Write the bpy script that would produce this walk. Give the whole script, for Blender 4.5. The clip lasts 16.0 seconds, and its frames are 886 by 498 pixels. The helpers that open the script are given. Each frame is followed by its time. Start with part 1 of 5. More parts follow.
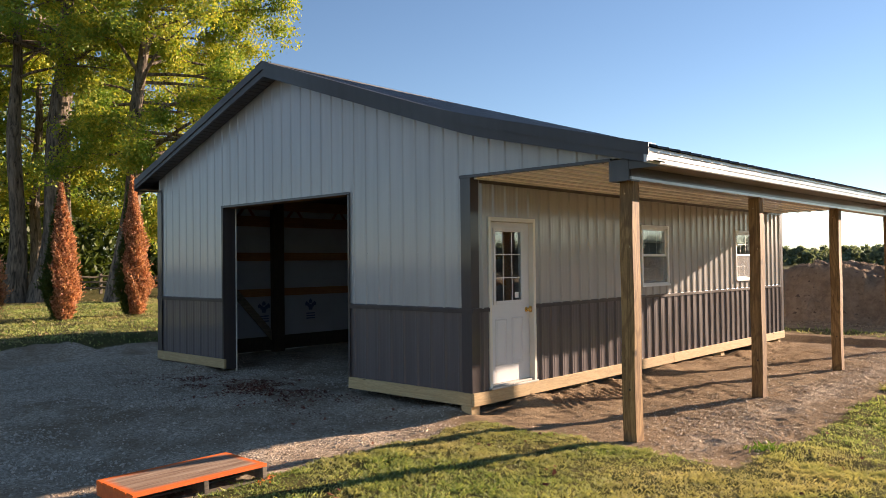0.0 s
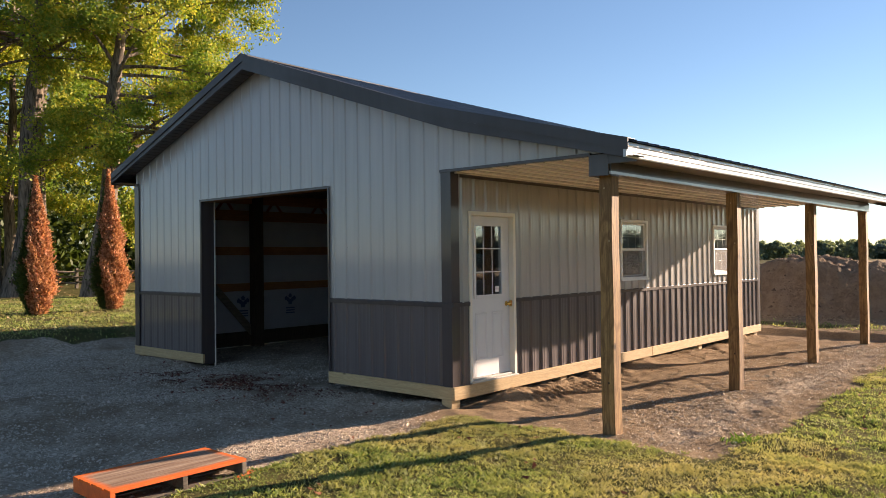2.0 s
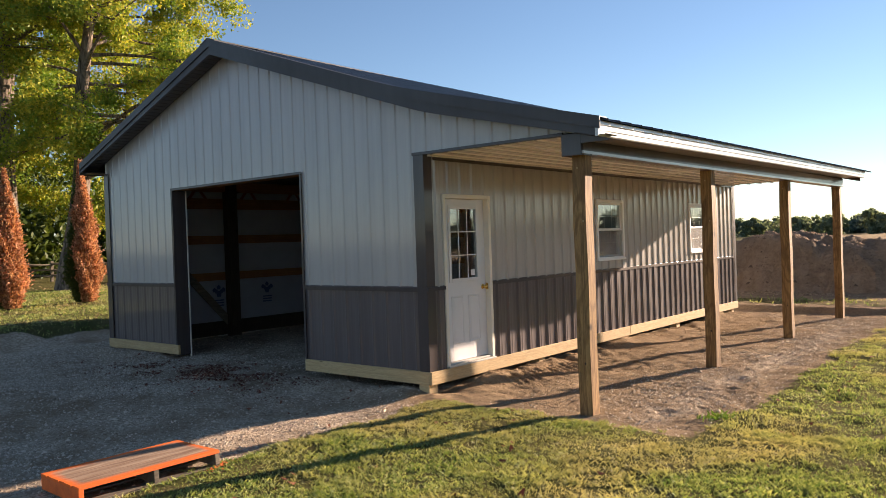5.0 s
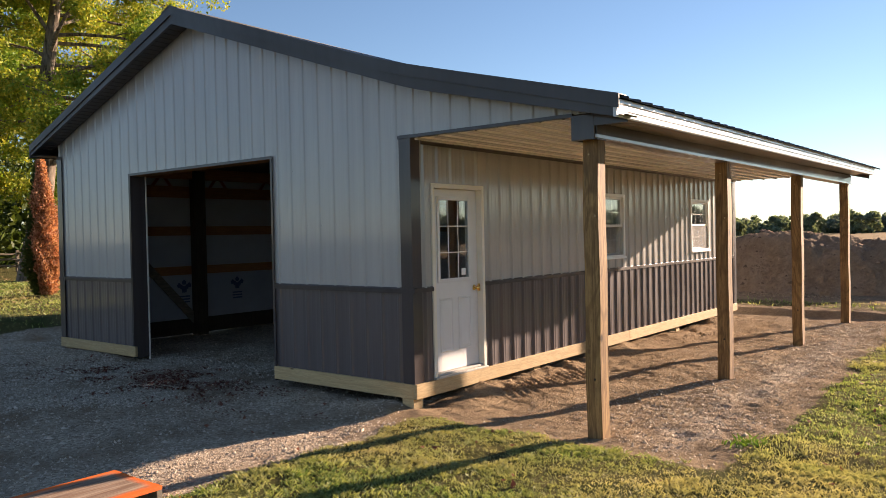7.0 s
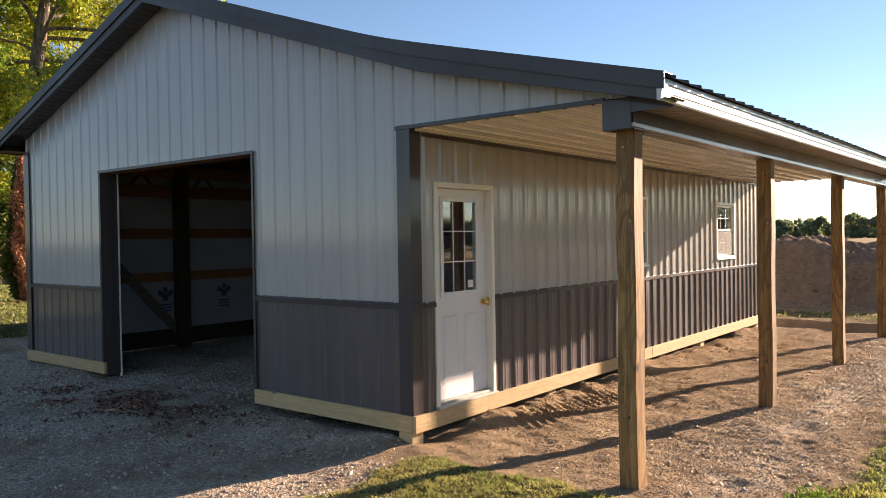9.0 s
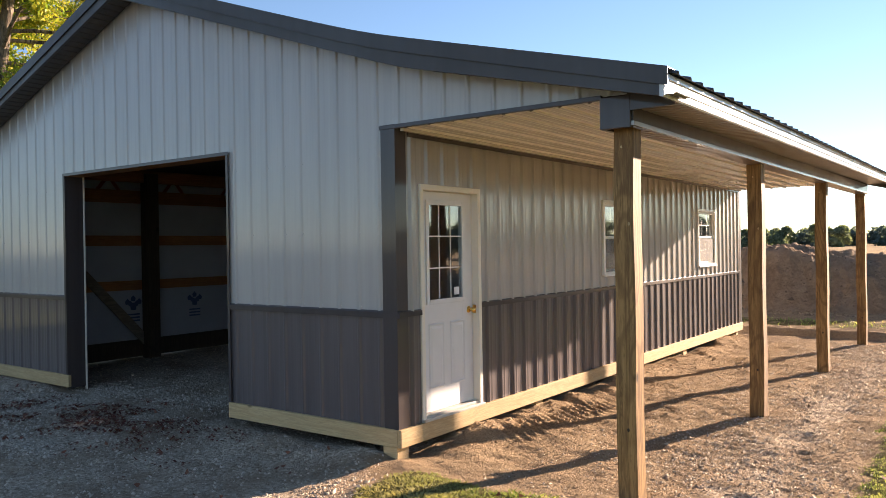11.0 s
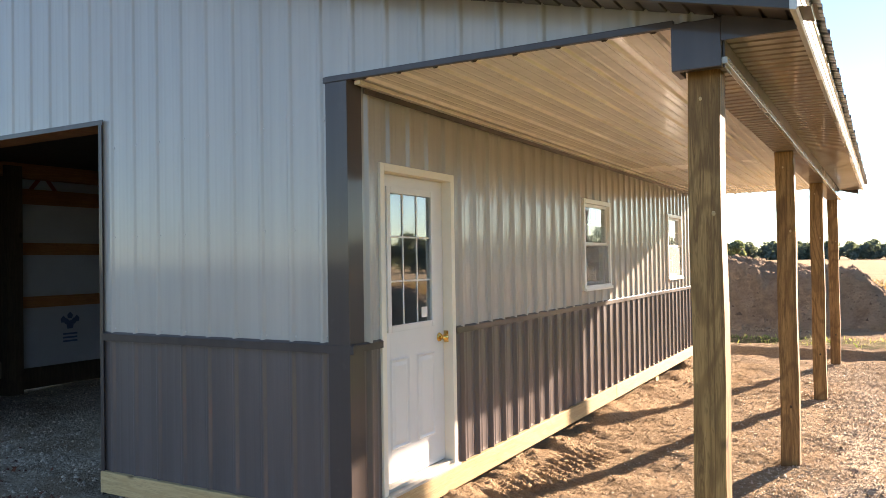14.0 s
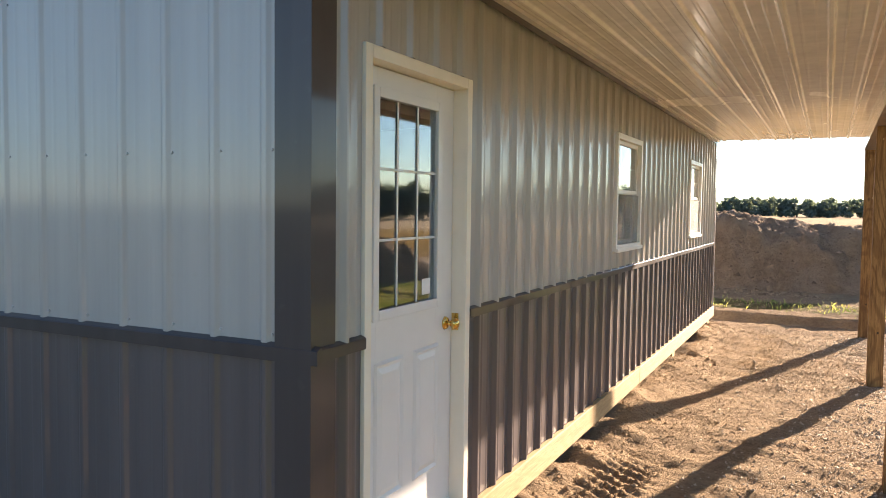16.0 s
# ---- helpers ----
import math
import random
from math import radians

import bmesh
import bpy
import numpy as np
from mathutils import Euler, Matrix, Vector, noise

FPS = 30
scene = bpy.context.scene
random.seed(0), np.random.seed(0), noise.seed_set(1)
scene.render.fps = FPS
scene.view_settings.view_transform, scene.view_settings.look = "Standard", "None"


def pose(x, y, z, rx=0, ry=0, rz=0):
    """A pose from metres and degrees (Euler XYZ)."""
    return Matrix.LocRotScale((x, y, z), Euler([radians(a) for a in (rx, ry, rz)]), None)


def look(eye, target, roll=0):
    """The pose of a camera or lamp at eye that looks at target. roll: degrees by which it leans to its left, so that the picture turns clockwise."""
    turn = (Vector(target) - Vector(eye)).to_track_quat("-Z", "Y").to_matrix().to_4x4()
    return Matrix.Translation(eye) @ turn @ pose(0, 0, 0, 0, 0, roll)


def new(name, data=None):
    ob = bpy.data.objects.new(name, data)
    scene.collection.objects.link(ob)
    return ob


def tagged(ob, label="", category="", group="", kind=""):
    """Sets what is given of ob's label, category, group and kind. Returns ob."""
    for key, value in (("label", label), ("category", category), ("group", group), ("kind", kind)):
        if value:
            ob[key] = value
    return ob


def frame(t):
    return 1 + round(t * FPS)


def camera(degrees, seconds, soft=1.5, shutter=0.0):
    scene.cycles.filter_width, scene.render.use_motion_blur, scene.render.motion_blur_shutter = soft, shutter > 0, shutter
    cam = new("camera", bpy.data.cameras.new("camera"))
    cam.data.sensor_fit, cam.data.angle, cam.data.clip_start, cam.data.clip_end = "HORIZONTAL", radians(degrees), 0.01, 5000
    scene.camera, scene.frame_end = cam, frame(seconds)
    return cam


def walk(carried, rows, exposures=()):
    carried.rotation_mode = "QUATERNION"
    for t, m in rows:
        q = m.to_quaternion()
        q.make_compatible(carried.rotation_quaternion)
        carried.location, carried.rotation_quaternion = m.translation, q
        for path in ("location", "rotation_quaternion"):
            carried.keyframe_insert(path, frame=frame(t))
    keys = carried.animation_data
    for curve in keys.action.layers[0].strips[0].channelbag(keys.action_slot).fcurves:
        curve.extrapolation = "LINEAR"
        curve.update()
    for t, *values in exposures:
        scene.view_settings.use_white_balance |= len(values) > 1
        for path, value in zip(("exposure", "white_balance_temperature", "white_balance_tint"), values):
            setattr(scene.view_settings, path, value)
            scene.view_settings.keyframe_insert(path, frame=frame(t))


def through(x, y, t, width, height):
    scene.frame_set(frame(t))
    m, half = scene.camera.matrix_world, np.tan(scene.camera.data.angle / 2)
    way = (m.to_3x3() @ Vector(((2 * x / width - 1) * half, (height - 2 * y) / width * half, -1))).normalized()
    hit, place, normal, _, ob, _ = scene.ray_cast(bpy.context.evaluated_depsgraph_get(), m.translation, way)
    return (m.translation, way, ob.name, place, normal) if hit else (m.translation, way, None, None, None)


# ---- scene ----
cam = camera(60.0, 16.0, soft=0.7)
PATH = [
    (0, (5.658, -6.619, 1.755), (4.303, -5.149, 1.794), -0.7),
    (0.5, (5.655, -6.618, 1.756), (4.31, -5.137, 1.78), -0.7),
    (1, (5.66, -6.618, 1.753), (4.324, -5.13, 1.769), -0.7),
    (1.5, (5.654, -6.617, 1.754), (4.328, -5.12, 1.77), -0.8),
    (2, (5.655, -6.62, 1.752), (4.338, -5.115, 1.776), -0.7),
    (2.5, (5.666, -6.621, 1.759), (4.363, -5.104, 1.789), -0.8),
    (3, (5.662, -6.618, 1.752), (4.373, -5.089, 1.781), -0.7),
    (3.5, (5.653, -6.615, 1.765), (4.369, -5.081, 1.777), -0.8),
    (4, (5.671, -6.598, 1.75), (4.39, -5.062, 1.755), -1.0),
    (4.5, (5.675, -6.562, 1.753), (4.397, -5.024, 1.743), -1.3),
    (4.7, (5.677, -6.548, 1.745), (4.391, -5.016, 1.73), -1.9),
    (7, (4.941, -5.784, 1.761), (3.702, -4.214, 1.726), -1.2),
    (7.5, (4.74, -5.6, 1.78), (3.525, -4.012, 1.73), -1.8),
    (8, (4.55, -5.399, 1.771), (3.368, -3.787, 1.72), -1.7),
    (8.5, (4.442, -5.139, 1.806), (3.216, -3.559, 1.77), -1.2),
    (8.7, (4.363, -5.033, 1.807), (3.118, -3.468, 1.777), -0.9),
    (10.8, (4.011, -4.799, 1.742), (2.822, -3.191, 1.727), -1.0),
    (11, (3.98, -4.802, 1.767), (2.797, -3.189, 1.761), -0.9),
    (11.5, (3.924, -4.806, 1.756), (2.731, -3.201, 1.771), -0.3),
    (12, (3.794, -4.695, 1.726), (2.592, -3.097, 1.717), 0.4),
    (12.5, (3.521, -4.391, 1.725), (2.345, -2.773, 1.712), 0.2),
    (13, (3.204, -4.115, 1.699), (2.043, -2.487, 1.657), -0.7),
    (13.5, (2.889, -3.866, 1.728), (1.8, -2.189, 1.693), -1.2),
    (14, (2.575, -3.504, 1.712), (1.593, -1.762, 1.74), -0.9),
    (14.5, (2.256, -3.136, 1.727), (1.313, -1.372, 1.766), -1.9),
    (15, (1.933, -2.77, 1.74), (1.089, -0.957, 1.738), -1.6),
    (15.5, (1.728, -2.382, 1.723), (0.933, -0.548, 1.68), 0.1),
    (16, (1.503, -2.059, 1.715), (0.61, -0.273, 1.605), 0.7),
]
walk(cam, [(t, look(eye, target, roll)) for t, eye, target, roll in PATH],
     [(0, 1.68, 6600, 15), (4.7, 1.66, 6600, 15), (8.0, 1.74, 6640, 16), (11.0, 2.12, 6640, 16), (12.5, 2.32, 6660, 15),
      (14.0, 2.64, 6640, 14), (14.5, 2.61, 6640, 14), (15.5, 2.20, 6660, 14), (16, 2.43, 6440, 12)])

# ---- light ----
SUN_AZ = math.atan2(0.315, 1.0)
SUN_EL = radians(15.0)
world = bpy.data.worlds.new("sky")
scene.world = world
world.use_nodes = True
wn = world.node_tree.nodes
wl = world.node_tree.links
sky = wn.new("ShaderNodeTexSky")
sky.sky_type = "NISHITA"
sky.sun_disc = False
sky.sun_elevation = SUN_EL
sky.sun_rotation = SUN_AZ
sky.altitude = 200
sky.air_density = 0.92
sky.dust_density = 0.02
sky.ozone_density = 2.4
wn["Background"].inputs["Strength"].default_value = 0.052
wl.new(sky.outputs[0], wn["Background"].inputs["Color"])
sun_data = bpy.data.lights.new("sun", "SUN")
sun_data.energy = 5.0
sun_data.angle = radians(0.5)
sun_data.color = (1.0, 0.785, 0.59)
sun = new("sun", sun_data)
toward = Vector((math.sin(SUN_AZ) * math.cos(SUN_EL), math.cos(SUN_AZ) * math.cos(SUN_EL), math.sin(SUN_EL)))
sun.matrix_world = look(toward * 60, (0, 0, 0))


# ---- materials ----
class Mat:
    """A node material with short ways to add nodes."""

    def __init__(self, name, rough=0.6, metal=0.0, spec=0.5):
        self.m = bpy.data.materials.new(name)
        self.m.use_nodes = True
        self.n, self.l = self.m.node_tree.nodes, self.m.node_tree.links
        self.b = self.n["Principled BSDF"]
        self.b.inputs["Roughness"].default_value = rough
        self.b.inputs["Metallic"].default_value = metal
        self.b.inputs["Specular IOR Level"].default_value = spec

    def put(self, node, key, v):
        if isinstance(v, bpy.types.NodeSocket):
            self.l.new(v, node.inputs[key])
        elif v is not None:
            node.inputs[key].default_value = v

    def coords(self, scale=(1, 1, 1), kind="Object", offset=None):
        mp = self.n.new("ShaderNodeMapping")
        if kind == "World":
            self.l.new(self.n.new("ShaderNodeNewGeometry").outputs["Position"], mp.inputs["Vector"])
        else:
            self.l.new(self.n.new("ShaderNodeTexCoord").outputs[kind], mp.inputs["Vector"])
        mp.inputs["Scale"].default_value = scale
        if offset is not None:
            self.l.new(offset, mp.inputs["Location"])
        return mp.outputs[0]

    def noise(self, vec, scale, detail=4, rough=0.55, distort=0.0):
        t = self.n.new("ShaderNodeTexNoise")
        self.put(t, "Vector", vec)
        t.inputs["Scale"].default_value = scale
        t.inputs["Detail"].default_value = detail
        t.inputs["Roughness"].default_value = rough
        t.inputs["Distortion"].default_value = distort
        return t.outputs[0]

    def voronoi(self, vec, scale, out="Distance", feature="F1"):
        t = self.n.new("ShaderNodeTexVoronoi")
        t.feature = feature
        self.put(t, "Vector", vec)
        t.inputs["Scale"].default_value = scale
        return t.outputs[out]

    def ramp(self, fac, stops):
        r = self.n.new("ShaderNodeValToRGB")
        e = r.color_ramp.elements
        while len(e) < len(stops):
            e.new(0.5)
        for k, (p, c) in zip(e, stops):
            k.position = p
            k.color = (c, c, c, 1) if isinstance(c, (int, float)) else (*c, 1)
        self.l.new(fac, r.inputs[0])
        return r.outputs[0]

    def mix(self, fac, a, b, kind="MIX"):
        x = self.n.new("ShaderNodeMix")
        x.data_type, x.blend_type = "RGBA", kind
        for key, v in ((0, fac), (6, a), (7, b)):
            if isinstance(v, bpy.types.NodeSocket):
                self.l.new(v, x.inputs[key])
            elif key == 0:
                x.inputs[key].default_value = v
            else:
                x.inputs[key].default_value = (*v, 1)
        return x.outputs[2]

    def math(self, op, a, b=0.0):
        x = self.n.new("ShaderNodeMath")
        x.operation = op
        self.put(x, 0, a)
        self.put(x, 1, b)
        return x.outputs[0]

    def attr(self, name):
        a = self.n.new("ShaderNodeAttribute")
        a.attribute_name = name
        return a.outputs["Fac"]

    def random(self):
        return self.n.new("ShaderNodeObjectInfo").outputs["Random"]

    def island(self):
        return self.n.new("ShaderNodeNewGeometry").outputs["Random Per Island"]

    def bump(self, height, strength=0.3, distance=0.01):
        bp = self.n.new("ShaderNodeBump")
        bp.inputs["Strength"].default_value = strength
        bp.inputs["Distance"].default_value = distance
        self.l.new(height, bp.inputs["Height"])
        self.l.new(bp.outputs[0], self.b.inputs["Normal"])

    def base(self, c):
        self.put(self.b, "Base Color", c if isinstance(c, bpy.types.NodeSocket) else (*c, 1))

    def rough(self, r):
        self.put(self.b, "Roughness", r)


def painted_steel(name, color, rough, streak=0.06, dirt=(0.30, 0.24, 0.17), coat=0.7, spec=0.5):
    m = Mat(name, rough, 0.0, spec)
    w = m.coords(kind="World")
    tall = m.coords((9, 9, 0.5), "World")
    a = m.noise(tall, 1.0, 4)
    b = m.noise(w, 0.8, 4)
    dark = tuple(c * (1 - 2 * streak) for c in color)
    c = m.mix(m.ramp(a, [(0.35, 0.0), (0.7, 1.0)]), color, dark)
    c = m.mix(m.ramp(m.noise(w, 14, 5, 0.7), [(0.62, 0.0), (0.8, 0.22)]), c, dirt)
    m.base(c)
    m.rough(m.ramp(b, [(0.3, rough * 0.8), (0.75, min(1, rough * 1.35))]))
    m.b.inputs["Coat Weight"].default_value = coat
    m.b.inputs["Coat Roughness"].default_value = 0.09 if coat > 0.2 else 0.24
    m.b.inputs["Coat IOR"].default_value = 1.42
    m.bump(m.noise(m.coords((1.6, 1.6, 1.0), "World"), 1.7, 2), 0.28, 0.012)
    return m.m


steel_light = painted_steel("light_grey_steel", (0.405, 0.388, 0.368), 0.34, coat=0.85, spec=0.3)
steel_dark = painted_steel("charcoal_steel", (0.120, 0.100, 0.101), 0.38, 0.1, (0.18, 0.155, 0.135), 0.7, 0.2)
steel_trim = painted_steel("charcoal_trim_steel", (0.070, 0.057, 0.056), 0.40, 0.1, (0.15, 0.13, 0.11), 0.6, 0.15)
steel_roof = painted_steel("charcoal_roof_steel", (0.050, 0.046, 0.047), 0.50, 0.1, (0.1, 0.1, 0.1), 0.1)
# copy of the roof steel, lightened and glossed to carry the sky's sheen
steel_roof_sheen = painted_steel("charcoal_roof_steel_sky_sheen", (0.062, 0.057, 0.057), 0.36, 0.1, (0.1, 0.1, 0.1), 0.6)
steel_cream = painted_steel("cream_ceiling_steel", (0.84, 0.80, 0.74), 0.22)
steel_soffit = painted_steel("brown_grey_soffit_steel", (0.225, 0.175, 0.148), 0.42)
steel_white = painted_steel("white_fascia_steel", (0.54, 0.535, 0.52), 0.24, 0.03)
steel_edge = painted_steel("grey_trim_edge", (0.36, 0.36, 0.36), 0.22, 0.03)


def timber(name, light, dark, axis, rough=0.7, knots=True, spread=0.25):
    m = Mat(name, rough, 0.0, 0.3)
    sc = [14.0, 14.0, 14.0]
    sc[axis] = 0.7
    rnd = m.random()
    off = m.n.new("ShaderNodeCombineXYZ")
    for k, f in enumerate((7.3, 3.1, 11.7)):
        m.l.new(m.math("MULTIPLY", rnd, f), off.inputs[k])
    v = m.coords(tuple(sc), "Object", off.outputs[0])
    grain = m.noise(v, 1.6, 5, 0.6, 1.2)
    fine = m.noise(v, 9.0, 3, 0.6)
    sc2 = [s * 0.16 for s in sc]
    sc2[axis] = 0.9
    broad = m.noise(m.coords(tuple(sc2), "Object", off.outputs[0]), 1.3, 3)
    c = m.mix(m.ramp(grain, [(0.32, 0.0), (0.5, 0.35), (0.56, 0.9), (0.66, 0.25)]), light, dark)
    c = m.mix(m.ramp(broad, [(0.35, 0.0), (0.75, 0.45)]), c, dark)
    c = m.mix(m.ramp(m.noise(v, 7.0, 2, 0.5, 0.8), [(0.45, 0.0), (0.51, 0.45), (0.57, 0.0)]), c, tuple(x * 0.55 for x in dark))
    rings = m.math("SINE", m.math("MULTIPLY", m.noise(m.coords(tuple(sc2), "Object", off.outputs[0]), 1.0, 2, 0.4), 75.0))
    c = m.mix(m.ramp(rings, [(0.35, 0.0), (0.95, 0.55)]), c, dark)
    if knots:
        kc = [2.6, 2.6, 2.6]
        kc[axis] = 1.5
        d = m.voronoi(m.coords(tuple(kc), "Object", off.outputs[0]), 1.0)
        c = m.mix(m.ramp(d, [(0.035, 0.95), (0.075, 0.0)]), c, tuple(x * 0.25 for x in dark))
    tone = m.ramp(rnd, [(0.0, 1 - spread), (1.0, 1.0)])
    c = m.mix(1.0, c, tone, "MULTIPLY")
    m.base(c)
    m.bump(m.math("ADD", grain, m.math("MULTIPLY", fine, 0.4)), 0.35, 0.004)
    return m.m


wood_post = timber("treated_post_wood", (0.46, 0.272, 0.105), (0.150, 0.078, 0.030), 2)
wood_skirt_x = timber("treated_skirt_wood_x", (0.64, 0.475, 0.26), (0.50, 0.345, 0.17), 0)
wood_skirt_y = timber("treated_skirt_wood_y", (0.64, 0.475, 0.26), (0.50, 0.345, 0.17), 1)
wood_girt = timber("girt_wood", (0.36, 0.17, 0.06), (0.24, 0.10, 0.035), 1, 0.8)
wood_old = timber("weathered_wood", (0.30, 0.25, 0.19), (0.15, 0.12, 0.09), 1, 0.85)
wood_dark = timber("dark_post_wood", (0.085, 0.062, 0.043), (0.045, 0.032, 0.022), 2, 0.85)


def plain(name, color, rough, spec=0.5, metal=0.0, vary=0.08, scale=6.0, bump=0.0):
    m = Mat(name, rough, metal, spec)
    w = m.coords(kind="World")
    m.base(m.mix(m.ramp(m.noise(w, scale, 5, 0.6), [(0.3, 0.0), (0.75, 1.0)]), color, tuple(c * (1 - 2.5 * vary) for c in color)))
    m.rough(m.ramp(m.noise(w, scale * 0.4, 3), [(0.3, rough * 0.85), (0.7, min(1, rough * 1.2))]))
    if bump:
        m.bump(m.noise(w, scale * 8, 4), bump, 0.003)
    return m.m


door_white = plain("white_door_paint", (0.72, 0.71, 0.705), 0.38, vary=0.02)
frame_cream = plain("cream_door_frame_paint", (0.80, 0.74, 0.63), 0.45, vary=0.03)
sill_tan = plain("pale_sill_metal", (0.50, 0.47, 0.42), 0.45, vary=0.05)
vinyl_white = plain("white_vinyl", (0.78, 0.78, 0.76), 0.35, vary=0.02)
brass = plain("brass", (0.80, 0.52, 0.16), 0.18, metal=1.0)
# white wrap, its base darkened and blued to put the room's shade in
wrap_shade_toned = plain("white_wrap_darkened_for_shade", (0.34, 0.35, 0.39), 0.55, vary=0.06, scale=2.0, bump=0.2)
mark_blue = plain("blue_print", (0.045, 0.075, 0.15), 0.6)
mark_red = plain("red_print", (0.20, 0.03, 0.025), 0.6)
sticker = plain("paper_label", (0.78, 0.78, 0.78), 0.6, vary=0.02)
sm = Mat("grey_insect_screen", 0.8)
sm.base((0.30, 0.29, 0.28))
strans = sm.n.new("ShaderNodeBsdfTransparent")
smix = sm.n.new("ShaderNodeMixShader")
smix.inputs[0].default_value = 0.32
sm.l.new(strans.outputs[0], smix.inputs[1])
sm.l.new(sm.b.outputs[0], smix.inputs[2])
sm.l.new(smix.outputs[0], sm.n["Material Output"].inputs["Surface"])
screen_mesh = sm.m
screw_metal = plain("grey_screw_head", (0.46, 0.45, 0.45), 0.4, metal=0.1)

gm = Mat("window_glass", 0.02, 0.0, 0.9)
gm.base((0.80, 0.84, 0.83))
gm.b.inputs["Transmission Weight"].default_value = 1.0
gm.b.inputs["IOR"].default_value = 1.95
gm.bump(gm.noise(gm.coords(kind="World"), 2.2, 1), 0.06, 0.01)
glass = gm.m

om = Mat("orange_sprayed_paint", 0.55)
ow = om.coords(kind="World")
om.base(om.mix(om.ramp(om.noise(ow, 9, 5, 0.7), [(0.35, 0.0), (0.7, 1.0)]), (0.85, 0.17, 0.025), (0.62, 0.10, 0.015)))
om.bump(om.noise(ow, 60, 3), 0.3, 0.003)
orange = om.m

# pallet boards: bare wood with orange overspray towards the edges
pm = Mat("overspray_board_wood", 0.75, 0.0, 0.3)
pv = pm.coords((14, 0.9, 14), "Object")
pg = pm.noise(pv, 1.8, 5, 0.6, 1.0)
pc = pm.mix(pm.ramp(pg, [(0.35, 0.0), (0.6, 1.0)]), (0.47, 0.34, 0.235), (0.25, 0.155, 0.10))
pc = pm.mix(pm.ramp(pm.math("ADD", pm.attr("spray"), pm.math("MULTIPLY", pm.noise(pm.coords(), 11, 4), 0.35)), [(0.55, 0.0), (0.95, 1.0)]), pc, (0.85, 0.17, 0.025))
pm.base(pc)
pm.bump(pg, 0.4, 0.004)
pallet_board_mat = pm.m


def leafy(name, a, b, through=0.45, rough=0.55, third=None):
    m = Mat(name, rough, 0.0, 0.3)
    r = m.island()
    c = m.mix(m.ramp(r, [(0.1, 0.0), (0.9, 1.0)]), a, b)
    if third:
        c = m.mix(m.ramp(m.noise(m.coords(kind="World"), 0.45, 3), [(0.48, 0.0), (0.62, 0.8)]), c, third)
    c = m.mix(m.ramp(m.noise(m.coords(kind="World"), 1.3, 3), [(0.35, 0.0), (0.75, 0.5)]), c, tuple(x * 0.5 for x in a))
    m.base(c)
    if through:
        tr = m.n.new("ShaderNodeBsdfTranslucent")
        m.l.new(m.mix(1.0, c, (1.0, 0.95, 0.55), "MULTIPLY"), tr.inputs["Color"])
        mx = m.n.new("ShaderNodeMixShader")
        mx.inputs[0].default_value = through
        m.l.new(m.b.outputs[0], mx.inputs[1])
        m.l.new(tr.outputs[0], mx.inputs[2])
        m.l.new(mx.outputs[0], m.n["Material Output"].inputs["Surface"])
    return m.m


leaf_maple = leafy("yellowing_leaves", (0.23, 0.36, 0.050), (0.68, 0.60, 0.09), 0.48, third=(0.13, 0.25, 0.040))
# the shade inside the woods is put into this darker leaf colour
leaf_wood_shaded = leafy("shade_darkened_wood_leaves", (0.045, 0.080, 0.018), (0.12, 0.155, 0.030), 0.4)
# distance haze is put into these leaf colours, paler and bluer than near foliage
leaf_far_hazed = leafy("haze_tinted_far_leaves", (0.15, 0.20, 0.135), (0.27, 0.31, 0.20), 0.45)
leaf_hedge_hazed = leafy("haze_blued_hedge_leaves", (0.135, 0.180, 0.170), (0.20, 0.245, 0.215), 0.40)
leaf_brown = leafy("rust_brown_needles", (0.30, 0.12, 0.06), (0.92, 0.52, 0.32), 0.35)
leaf_green = leafy("dark_green_needles", (0.050, 0.085, 0.020), (0.10, 0.13, 0.028), 0.3)
grass_mat = leafy("lawn_blades", (0.145, 0.235, 0.055), (0.54, 0.57, 0.22), 0.45, third=(0.50, 0.43, 0.22))
stubble_mat = leafy("dry_field_stalks", (0.36, 0.26, 0.14), (0.52, 0.385, 0.225), 0.25)
weed_mat = leafy("weed_leaves", (0.10, 0.20, 0.03), (0.19, 0.30, 0.05), 0.4)
dead_leaf = leafy("dry_red_leaves", (0.15, 0.042, 0.026), (0.27, 0.11, 0.06), 0.15)

bk = Mat("tree_bark", 0.9, 0.0, 0.2)
bv = bk.coords((7, 7, 1.1), "World")
bn = bk.noise(bv, 1.2, 6, 0.65, 0.8)
bk.base(bk.mix(bk.ramp(bn, [(0.36, 0.0), (0.62, 1.0)]), (0.045, 0.036, 0.029), (0.26, 0.205, 0.155)))
bk.bump(bn, 0.9, 0.06)
bark = bk.m

# the ground: lawn, gravel, dirt and stubble field, by the zones stored on its vertices
gr = Mat("ground", 1.0, 0.0, 0.03)
gw = gr.coords(kind="World")
mid = gr.noise(gw, 2.4, 5, 0.6)
fine_n = gr.noise(gw, 24, 5, 0.7)
cells = gr.voronoi(gw, 42, "Color")
cell_d = gr.voronoi(gw, 42, "Distance")
cell_grey = gr.math("MULTIPLY", cells, 1.0)
gravel_c = gr.mix(gr.ramp(cell_grey, [(0.1, 0.0), (0.9, 1.0)]), (0.29, 0.22, 0.155), (0.68, 0.56, 0.42))
gravel_c = gr.mix(gr.ramp(gr.noise(gw, 0.9, 5, 0.6), [(0.40, 0.0), (0.60, 0.85)]), gravel_c, (0.28, 0.20, 0.13))
